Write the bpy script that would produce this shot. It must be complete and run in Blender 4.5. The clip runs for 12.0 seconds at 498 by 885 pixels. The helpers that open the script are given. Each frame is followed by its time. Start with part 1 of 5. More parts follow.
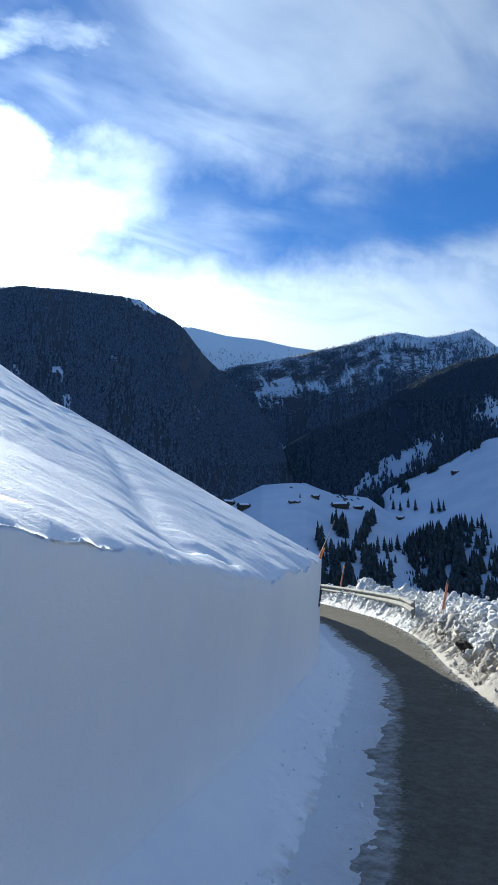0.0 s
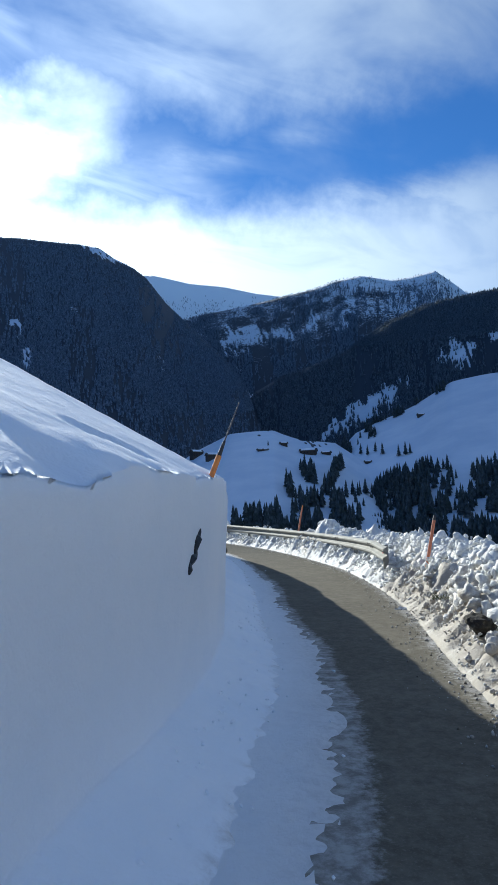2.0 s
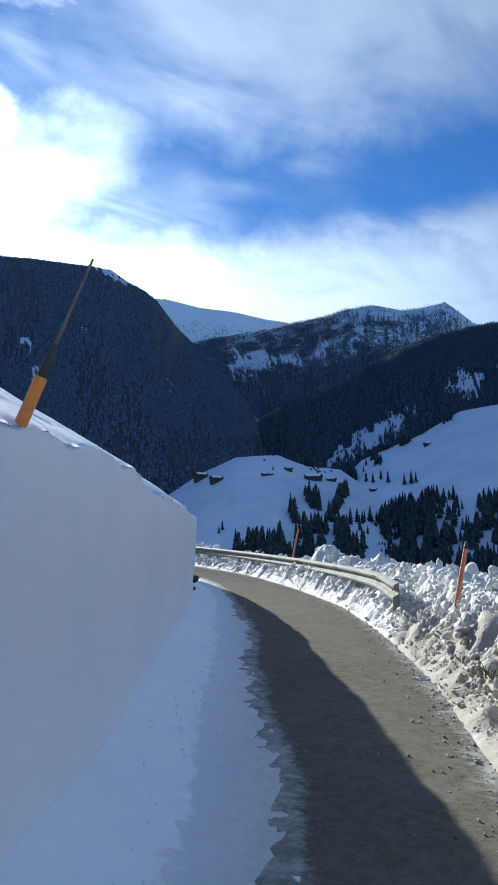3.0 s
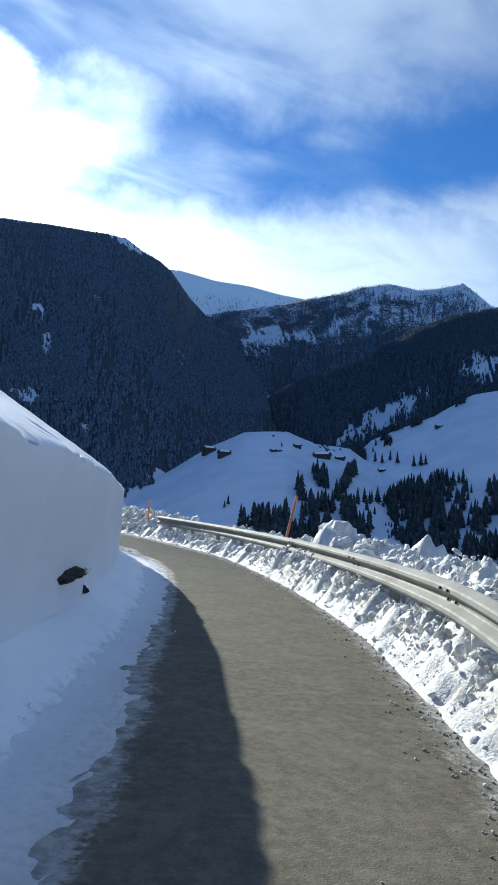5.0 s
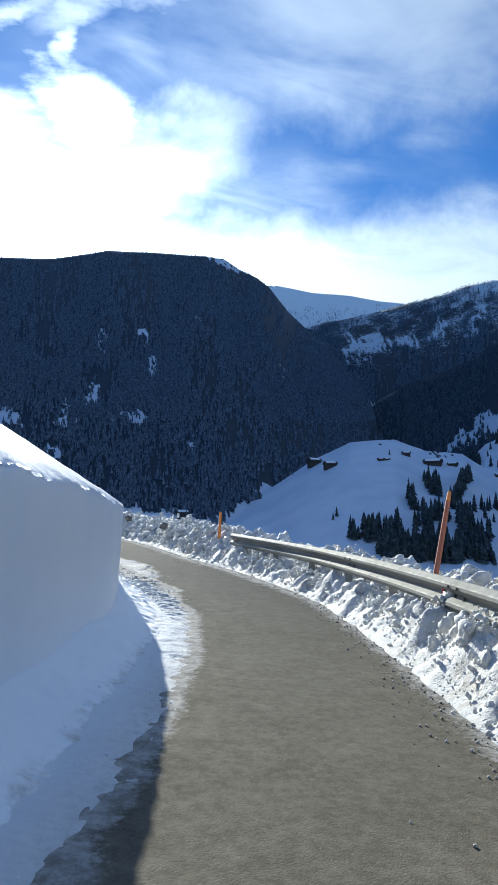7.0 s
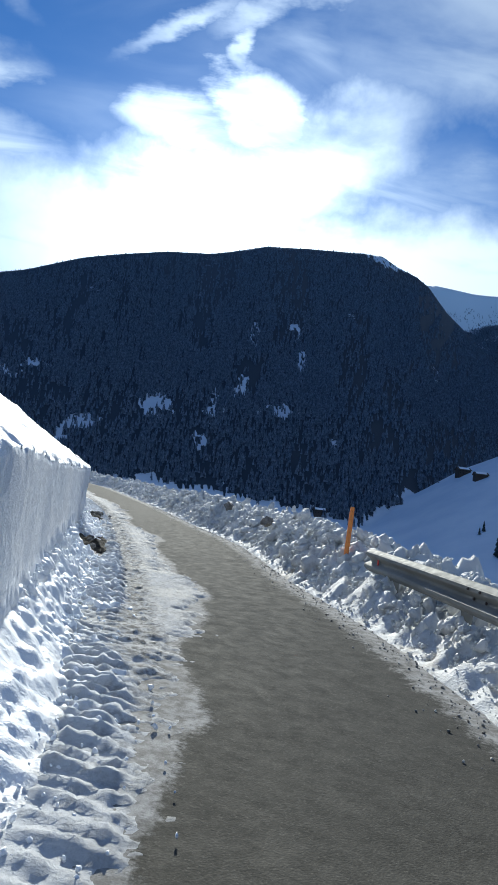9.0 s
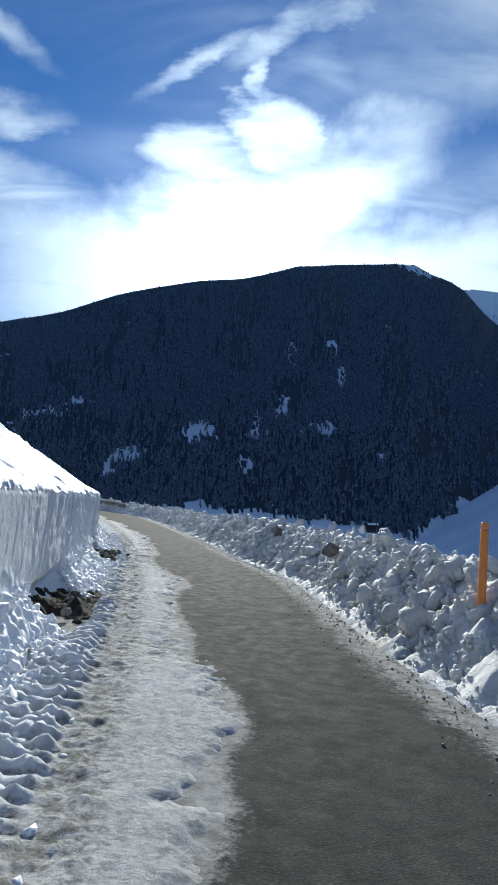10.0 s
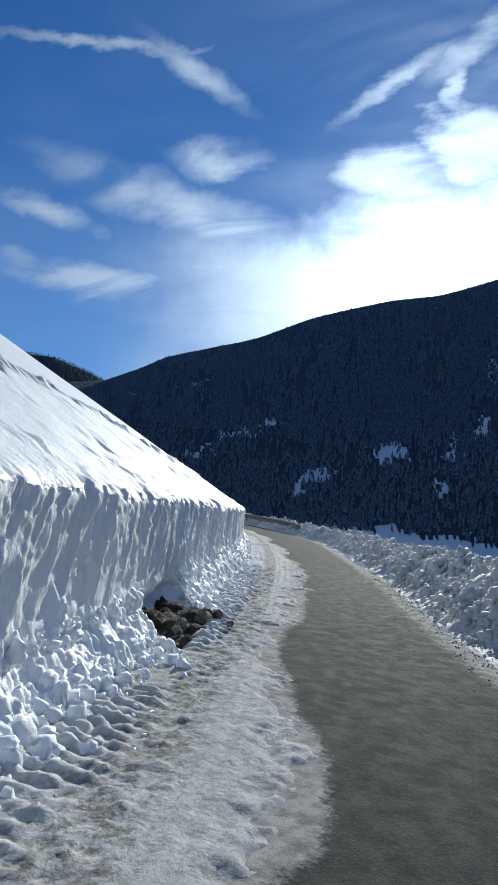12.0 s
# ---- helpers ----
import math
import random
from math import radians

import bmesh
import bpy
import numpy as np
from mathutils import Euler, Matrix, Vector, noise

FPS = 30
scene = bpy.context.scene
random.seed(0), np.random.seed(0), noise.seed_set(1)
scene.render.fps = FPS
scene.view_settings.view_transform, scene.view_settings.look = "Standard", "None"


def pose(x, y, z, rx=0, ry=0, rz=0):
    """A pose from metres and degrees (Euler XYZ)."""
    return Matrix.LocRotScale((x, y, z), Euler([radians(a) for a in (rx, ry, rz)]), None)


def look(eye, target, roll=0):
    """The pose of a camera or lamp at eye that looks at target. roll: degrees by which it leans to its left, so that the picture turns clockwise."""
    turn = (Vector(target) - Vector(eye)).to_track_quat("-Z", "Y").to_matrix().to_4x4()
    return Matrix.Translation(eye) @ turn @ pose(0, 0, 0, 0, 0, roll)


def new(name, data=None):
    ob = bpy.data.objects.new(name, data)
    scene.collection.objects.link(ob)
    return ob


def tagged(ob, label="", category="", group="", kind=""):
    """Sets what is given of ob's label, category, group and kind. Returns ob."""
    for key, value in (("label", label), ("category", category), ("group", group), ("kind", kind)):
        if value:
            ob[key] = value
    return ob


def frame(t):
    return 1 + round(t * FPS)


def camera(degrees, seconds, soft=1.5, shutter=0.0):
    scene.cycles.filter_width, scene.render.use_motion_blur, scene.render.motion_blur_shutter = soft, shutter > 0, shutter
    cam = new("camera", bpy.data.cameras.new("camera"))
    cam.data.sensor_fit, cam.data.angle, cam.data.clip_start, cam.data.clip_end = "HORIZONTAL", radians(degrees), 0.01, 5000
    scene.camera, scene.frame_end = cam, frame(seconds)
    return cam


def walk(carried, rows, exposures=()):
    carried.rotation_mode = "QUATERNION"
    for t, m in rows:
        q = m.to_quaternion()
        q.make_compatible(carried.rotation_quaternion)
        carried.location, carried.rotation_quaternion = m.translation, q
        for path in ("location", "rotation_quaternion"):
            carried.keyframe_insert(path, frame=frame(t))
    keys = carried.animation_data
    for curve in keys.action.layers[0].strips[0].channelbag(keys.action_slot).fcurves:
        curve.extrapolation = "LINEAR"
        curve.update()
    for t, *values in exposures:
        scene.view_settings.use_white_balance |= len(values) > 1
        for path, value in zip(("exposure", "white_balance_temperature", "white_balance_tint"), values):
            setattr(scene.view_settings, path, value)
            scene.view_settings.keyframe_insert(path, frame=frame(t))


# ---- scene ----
cam = camera(41.87, 12.0)

PATH = [
    (0.0, pose(0.106, 0.000, 1.353, 100.84, -0.55, -0.88)),
    (0.2, pose(0.194, 0.455, 1.338, 96.28, -0.32, -1.10)),
    (0.4, pose(0.293, 0.908, 1.322, 96.51, -0.09, -1.73)),
    (0.5, pose(0.350, 1.133, 1.313, 96.81, 0.03, -2.49)),
    (0.6, pose(0.413, 1.357, 1.304, 94.66, 0.35, -2.88)),
    (0.7, pose(0.481, 1.579, 1.293, 94.22, 0.68, -3.30)),
    (0.8, pose(0.551, 1.803, 1.283, 91.78, 1.00, -3.61)),
    (0.9, pose(0.622, 2.027, 1.272, 94.36, 1.33, -3.87)),
    (1.0, pose(0.691, 2.253, 1.262, 94.45, 1.65, -4.31)),
    (1.3, pose(0.883, 2.957, 1.233, 93.46, 1.30, -6.14)),
    (1.5, pose(1.003, 3.471, 1.216, 97.26, 1.06, -3.66)),
    (2.0, pose(1.316, 4.925, 1.187, 96.37, 1.70, -3.38)),
    (2.5, pose(1.661, 6.387, 1.158, 96.77, 0.58, -3.38)),
    (3.0, pose(1.981, 7.813, 1.114, 98.52, -0.04, -3.10)),
    (3.2, pose(2.106, 8.388, 1.101, 98.73, -0.17, -3.58)),
    (4.8, pose(2.950, 13.649, 1.009, 96.05, -0.37, -3.94)),
    (5.0, pose(3.025, 14.333, 1.007, 96.39, -2.36, -2.55)),
    (5.5, pose(3.172, 16.023, 1.031, 95.48, -5.07, -0.09)),
    (6.0, pose(3.280, 17.717, 1.049, 95.29, -5.52, 2.14)),
    (6.5, pose(3.365, 19.408, 1.057, 97.15, -2.63, 5.57)),
    (6.7, pose(3.361, 20.100, 1.059, 97.32, -1.21, 5.85)),
    (8.3, pose(2.818, 26.040, 1.092, 96.48, -4.74, 15.00)),
    (8.5, pose(2.660, 26.822, 1.101, 97.88, -5.99, 16.70)),
    (9.0, pose(2.165, 28.803, 1.128, 96.33, -6.75, 18.90)),
    (9.5, pose(1.550, 30.769, 1.168, 97.71, -4.92, 22.45)),
    (10.0, pose(0.796, 32.565, 1.238, 97.88, -2.77, 23.41)),
    (10.5, pose(0.042, 34.267, 1.280, 99.23, -2.43, 26.60)),
    (11.0, pose(-0.754, 35.985, 1.356, 99.45, -3.35, 29.53)),
    (11.5, pose(-1.666, 37.639, 1.441, 99.02, -8.34, 35.21)),
    (12.0, pose(-2.603, 39.314, 1.538, 98.62, -5.60, 39.92)),
]
walk(cam, PATH, [(0.0, 0.3, 5300, 3), (6.5, 0.34, 5300, 3), (8.5, 0.05, 5300, 3), (10.0, -0.2, 5300, 3), (12.0, -0.36, 5300, 3)])

# ---- light ----
SUN_AZ, SUN_EL = 25.2, 24.6          # degrees to the left of +y, and above the horizon


def heading(az, el):
    """The unit vector az degrees left of +y and el degrees up."""
    a, e = radians(az), radians(el)
    return Vector((-math.sin(a) * math.cos(e), math.cos(a) * math.cos(e), math.sin(e)))


SUN_WAY = heading(SUN_AZ, SUN_EL)
sun_data = bpy.data.lights.new("sun", "SUN")
sun_data.energy, sun_data.angle, sun_data.color = 6.2, radians(0.6), (1.0, 0.85, 0.65)
sun = new("sun", sun_data)
sun.matrix_world = look(SUN_WAY * 100, (0, 0, 0))


class Nodes:
    """Short hand for building a node tree."""

    def __init__(self, tree):
        self.tree, self.n, self.l = tree, tree.nodes, tree.links

    def add(self, kind):
        return self.n.new(kind)

    def put(self, socket, value):
        if isinstance(value, bpy.types.NodeSocket):
            self.l.new(value, socket)
        else:
            socket.default_value = value

    def math(self, op, a, b=0.0, c=0.0, clamp=False):
        node = self.add("ShaderNodeMath")
        node.operation, node.use_clamp = op, clamp
        for i, v in enumerate((a, b, c)):
            self.put(node.inputs[i], v)
        return node.outputs[0]

    def vmath(self, op, a, b=(0, 0, 0)):
        node = self.add("ShaderNodeVectorMath")
        node.operation = op
        self.put(node.inputs[0], a)
        if op == "SCALE":
            self.put(node.inputs[3], b)
        else:
            self.put(node.inputs[1], b)
        return node.outputs["Value"] if op in ("DOT_PRODUCT", "LENGTH", "DISTANCE") else node.outputs[0]

    def noise(self, vector, scale, detail=4.0, rough=0.55, distortion=0.0):
        node = self.add("ShaderNodeTexNoise")
        if vector is not None:
            self.put(node.inputs["Vector"], vector)
        for key, v in (("Scale", scale), ("Detail", detail), ("Roughness", rough), ("Distortion", distortion)):
            self.put(node.inputs[key], v)
        return node.outputs["Fac"]

    def span(self, value, a, b, c=0.0, d=1.0, smooth=True):
        node = self.add("ShaderNodeMapRange")
        node.interpolation_type = "SMOOTHSTEP" if smooth else "LINEAR"
        for i, v in enumerate((value, a, b, c, d)):
            self.put(node.inputs[i], v)
        return node.outputs[0]

    def mix(self, fac, a, b, blend="MIX"):
        node = self.add("ShaderNodeMix")
        node.data_type, node.blend_type = "RGBA", blend
        for key, v in ((0, fac), (6, a), (7, b)):
            self.put(node.inputs[key], v if isinstance(v, bpy.types.NodeSocket) or key == 0 else (*v, 1.0)[:4])
        return node.outputs[2]


def build_sky():
    world = bpy.data.worlds.new("sky")
    scene.world = world
    world.use_nodes = True
    k = Nodes(world.node_tree)
    k.n.clear()
    sky = k.add("ShaderNodeTexSky")
    sky.sky_type, sky.sun_disc = "NISHITA", False
    sky.sun_elevation, sky.sun_rotation = radians(SUN_EL), radians(-SUN_AZ)
    sky.altitude, sky.air_density, sky.dust_density = 1500.0, 1.25, 0.25
    sky.ozone_density = 3.0
    way = k.vmath("NORMALIZE", k.add("ShaderNodeTexCoord").outputs["Generated"])
    split = k.add("ShaderNodeSeparateXYZ")
    k.put(split.inputs[0], way)
    x, y, z = split.outputs
    az = k.math("MULTIPLY", k.math("ARCTAN2", k.math("MULTIPLY", x, -1.0), y), 180 / math.pi)
    el = k.math("MULTIPLY", k.math("ARCSINE", z), 180 / math.pi)
    near_sun = k.math("MULTIPLY", k.math("ARCCOSINE", k.vmath("DOT_PRODUCT", way, tuple(SUN_WAY))), 180 / math.pi)
    # a flat layer of cloud, seen from below: thin streaks drawn out along one heading
    flat = k.vmath("SCALE", way, k.math("DIVIDE", 1.0, k.math("ADD", z, 0.22)))
    turn = k.add("ShaderNodeVectorRotate")
    k.put(turn.inputs["Vector"], flat)
    turn.inputs["Angle"].default_value = radians(-20)
    drawn = k.vmath("MULTIPLY", turn.outputs[0], (0.7, 1.45, 1.0))
    broad = k.noise(drawn, 1.7, 5.0, 0.55, 0.4)
    fine = k.noise(drawn, 4.6, 7.0, 0.52, 0.6)
    rag = k.noise(way, 9.0, 5.0, 0.6)
    rag_az = k.math("MULTIPLY", k.math("SUBTRACT", rag, 0.5), 9.0)
    rag_el = k.math("MULTIPLY", k.math("SUBTRACT", k.noise(k.vmath("ADD", way, (3.1, 1.7, 0.4)), 11.0, 5.0, 0.6), 0.5), 7.0)
    az2, el2 = k.math("ADD", az, rag_az), k.math("ADD", el, rag_el)
    thread = k.math("MULTIPLY", k.math("SUBTRACT", k.noise(drawn, 4.0, 6.0, 0.66), 0.5), 8.0)
    az3 = k.math("ADD", k.math("ADD", az, thread), k.math("MULTIPLY", rag_az, 0.5))
    el3 = k.math("ADD", k.math("ADD", el, k.math("MULTIPLY", thread, 0.45)), k.math("MULTIPLY", rag_el, 0.35))

    def bank(a, e, ra, re, lean=0.0, soft=0.6):
        """A soft cloud round the heading a, e, with radii ra and re in degrees."""
        wispy = re < 3.0
        da, de = k.math("SUBTRACT", az3 if wispy else az2, a), k.math("SUBTRACT", el3 if wispy else el2, e)
        if lean:
            de = k.math("ADD", de, k.math("MULTIPLY", da, lean))
        d = k.math("SQRT", k.math("ADD", k.math("POWER", k.math("DIVIDE", da, ra), 2.0), k.math("POWER", k.math("DIVIDE", de, re), 2.0)))
        return k.span(d, 1.0 + soft, 1.0 - soft)

    total, soft_total = 0.0, 0.0
    for row in CLOUDS:
        if row[3] > 2.7:
            soft_total = k.math("MAXIMUM", soft_total, bank(*row))
        else:
            total = k.math("MAXIMUM", total, bank(*row))
    total = k.math("MULTIPLY", total, k.span(fine, 0.3, 0.6, 0.08, 0.74))
    total = k.math("MAXIMUM", total, k.math("MULTIPLY", soft_total, k.span(fine, 0.25, 0.6, 0.4, 1.0)))
    veil = k.math("MULTIPLY", k.span(k.math("ADD", k.math("MULTIPLY", broad, 0.6), k.math("MULTIPLY", fine, 0.4)), 0.43, 0.70),
                  k.math("MULTIPLY", k.span(az, 50.0, 5.0, 0.06, 0.62), k.span(az, -75.0, -35.0, 0.1, 1.0)))
    low = k.math("MULTIPLY", k.span(el2, 29.5, 22.5), k.span(fine, 0.2, 0.55, 0.7, 1.0))
    low = k.math("MULTIPLY", low, k.math("MULTIPLY", k.span(az2, 58.0, 34.0, 0.1, 1.0), k.span(az2, -60.0, -2.0, 0.1, 1.0)))
    thin = k.math("MULTIPLY", k.math("MULTIPLY", k.span(el2, 31.0, 36.5), k.span(az2, 22.0, 4.0)), k.span(k.math("ADD", k.math("MULTIPLY", broad, 0.5), k.math("MULTIPLY", fine, 0.5)), 0.32, 0.62, 0.08, 0.62))
    gap = k.math("SUBTRACT", 1.0, k.math("MULTIPLY", k.math("MAXIMUM", bank(-17, 29.5, 13, 2.8, 0.04, 0.5), bank(1.0, 32.5, 7, 2.6, 0.25, 0.6)), 0.75))
    veil, low = k.math("MULTIPLY", veil, gap), k.math("MULTIPLY", low, gap)
    cover = k.math("MAXIMUM", k.math("MAXIMUM", k.math("MAXIMUM", veil, thin), low), total, clamp=True)
    glow = k.math("POWER", 2.718, k.math("MULTIPLY", near_sun, -0.13))
    wide = k.math("POWER", 2.718, k.math("MULTIPLY", near_sun, -0.03))
    lit = k.math("ADD", k.math("ADD", 2.9, k.math("MULTIPLY", wide, 11.5)), k.math("MULTIPLY", glow, 17.0))
    white = k.vmath("SCALE", (0.93, 0.97, 1.0), k.math("ADD", lit, k.math("MULTIPLY", low, 1.5)))
    clear = k.vmath("MULTIPLY", sky.outputs[0], (0.47, 0.68, 0.93))
    both = k.mix(cover, clear, white)
    halo = k.vmath("SCALE", (1.0, 0.95, 0.85), k.math("MULTIPLY", k.math("POWER", 2.718, k.math("MULTIPLY", near_sun, -0.26)), 16.0))
    back = k.add("ShaderNodeBackground")
    k.put(back.inputs[0], k.vmath("ADD", both, halo))
    back.inputs[1].default_value = 0.1
    out = k.add("ShaderNodeOutputWorld")
    k.put(out.inputs[0], back.outputs[0])


# heading, height, radii in degrees, lean, softness
CLOUDS = [
    (22.8, 33.1, 4.6, 2.75, -0.05, 0.25),
    (28.6, 31.5, 5.4, 2.0, 0.03, 0.35),
    (27.0, 26.0, 10.0, 3.6, 0.0, 0.6),
    (16.5, 29.6, 8.0, 4.0, 0.3, 0.7),
    (10.0, 23.5, 14.0, 2.6, 0.05, 0.8),
    (29.5, 38.0, 4.6, 0.7, 0.41, 1.0),
    (23.8, 37.4, 0.8, 1.6, 0.3, 0.9),
    (22.0, 40.4, 3.4, 1.0, 0.5, 1.0),
    (15.0, 42.2, 6.0, 0.7, 0.2, 1.0),
    (46.3, 31.6, 4.0, 1.35, 0.05, 0.7),
    (48.0, 27.0, 10.5, 1.7, -0.12, 0.8),
    (60.0, 25.0, 4.0, 0.8, -0.1, 0.9),
    (54.5, 20.3, 10.0, 1.4, -0.04, 0.8),
    (58.5, 37.6, 7.0, 0.4, 0.15, 0.9),
    (49.5, 37.4, 3.6, 0.7, -0.36, 0.9),
    (38.0, 22.8, 9.0, 1.0, -0.1, 0.9),
    (44.0, 23.2, 5.0, 0.5, 0.0, 0.9),
    (38.0, 25.2, 6.0, 0.6, -0.1, 0.9),
    (-14.0, 24.0, 16.0, 2.4, 0.06, 0.7),
]
build_sky()


# ---- materials ----
def material(name, colour, rough, build=None, metallic=0.0, specular=0.5):
    mat = bpy.data.materials.new(name)
    mat.use_nodes = True
    k = Nodes(mat.node_tree)
    shader = k.n["Principled BSDF"]
    shader.inputs["Base Color"].default_value = (*colour, 1)
    shader.inputs["Roughness"].default_value = rough
    shader.inputs["Metallic"].default_value = metallic
    shader.inputs["Specular IOR Level"].default_value = specular
    if build:
        build(k, shader)
    return mat


def place(k):
    return k.add("ShaderNodeNewGeometry").outputs["Position"]


def relief(k, shader, height, strength, distance):
    bump = k.add("ShaderNodeBump")
    bump.inputs["Strength"].default_value, bump.inputs["Distance"].default_value = strength, distance
    k.put(bump.inputs["Height"], height)
    k.put(shader.inputs["Normal"], bump.outputs[0])


def snow_look(low, high, grain=60.0, strength=0.35):
    def build(k, shader):
        p = place(k)
        blotch = k.noise(p, 0.7, 5.0, 0.6)
        grimy, scraped, lean = [k.add("ShaderNodeAttribute") for _ in range(3)]
        grimy.attribute_name, scraped.attribute_name, lean.attribute_name = "grimy", "scraped", "lean"
        soil = k.math("MULTIPLY", k.span(k.math("ADD", k.noise(p, 6.0, 6.0, 0.7), k.math("MULTIPLY", grimy.outputs["Fac"], 0.5)), 0.52, 0.95), 0.9)
        soil = k.math("MULTIPLY", soil, k.span(grimy.outputs["Fac"], 0.0, 0.3))
        pure = k.mix(k.span(blotch, 0.3, 0.7), low, high)
        k.put(shader.inputs["Base Color"], k.mix(soil, pure, (0.4, 0.385, 0.36)))
        crust = k.math("ADD", k.math("MULTIPLY", k.noise(p, grain, 3.0, 0.6), 0.4), k.noise(p, 7.0, 5.0, 0.6))
        groove = k.add("ShaderNodeCombineXYZ")
        up = k.add("ShaderNodeSeparateXYZ")
        k.put(up.inputs[0], p)
        k.put(groove.inputs[0], lean.outputs["Fac"])
        k.put(groove.inputs[1], k.math("MULTIPLY", up.outputs[2], 0.09))
        comb = k.math("ABSOLUTE", k.math("SUBTRACT", k.noise(groove.outputs[0], 11.0, 5.0, 0.65), 0.5))
        crust = k.math("ADD", crust, k.math("MULTIPLY", k.math("MULTIPLY", comb, scraped.outputs["Fac"]), -5.0))
        relief(k, shader, crust, strength, 0.05)
        k.put(shader.inputs["Roughness"], k.span(k.noise(p, 25.0), 0.35, 0.7, 0.45, 0.75))
    return build


SNOW = material("snow", (0.86, 0.88, 0.9), 0.6, snow_look((0.85, 0.89, 0.94), (0.92, 0.94, 0.965)), specular=0.3)


def dirty_look(k, shader):
    p = place(k)
    split = k.add("ShaderNodeSeparateXYZ")
    k.put(split.inputs[0], p)
    muck = k.add("ShaderNodeAttribute")
    muck.attribute_name = "muck"
    soil = k.math("ADD", k.math("MULTIPLY", k.noise(p, 0.8, 4.0, 0.6), 0.5), k.math("MULTIPLY", k.noise(p, 7.0, 5.0, 0.7), 0.5))
    soil = k.span(k.math("ADD", soil, k.math("MULTIPLY", muck.outputs["Fac"], 0.26)), 0.58, 0.8)
    clean = k.mix(k.span(k.noise(p, 2.0), 0.3, 0.7), (0.62, 0.63, 0.62), (0.78, 0.77, 0.735))
    k.put(shader.inputs["Base Color"], k.mix(k.math("MULTIPLY", soil, 0.85), clean, (0.32, 0.28, 0.22)))
    relief(k, shader, k.math("ADD", k.noise(p, 12.0, 6.0, 0.65), k.math("MULTIPLY", k.noise(p, 55.0, 3.0), 0.5)), 0.6, 0.05)


CHUNK_SNOW = material("ploughed snow", (0.84, 0.85, 0.86), 0.65, dirty_look, specular=0.3)


def packed_look(k, shader):
    p = place(k)
    grit = k.span(k.noise(p, 18.0, 6.0, 0.7), 0.42, 0.68)
    patch = k.span(k.noise(p, 1.4, 5.0, 0.6), 0.35, 0.7)
    base = k.mix(patch, (0.5, 0.495, 0.48), (0.7, 0.695, 0.68))
    fresh = k.add("ShaderNodeAttribute")
    fresh.attribute_name = "fresh"
    trodden = k.add("ShaderNodeAttribute")
    trodden.attribute_name = "trodden"
    clods = k.math("MULTIPLY", k.span(k.noise(p, 9.0, 6.0, 0.75), 0.4, 0.62), trodden.outputs["Fac"])
    base = k.mix(k.math("MULTIPLY", grit, 0.6), base, (0.2, 0.19, 0.17))
    base = k.mix(k.math("MULTIPLY", clods, 0.75), base, (0.13, 0.12, 0.1))
    k.put(shader.inputs["Base Color"], k.mix(fresh.outputs["Fac"], base, (0.84, 0.87, 0.91)))
    k.put(shader.inputs["Roughness"], k.span(patch, 0.0, 1.0, 0.7, 0.9))
    relief(k, shader, k.math("ADD", k.noise(p, 30.0, 6.0, 0.75), k.noise(p, 6.0, 4.0)), 0.55, 0.04)


PACKED = material("packed snow", (0.75, 0.75, 0.74), 0.45, packed_look, specular=0.06)


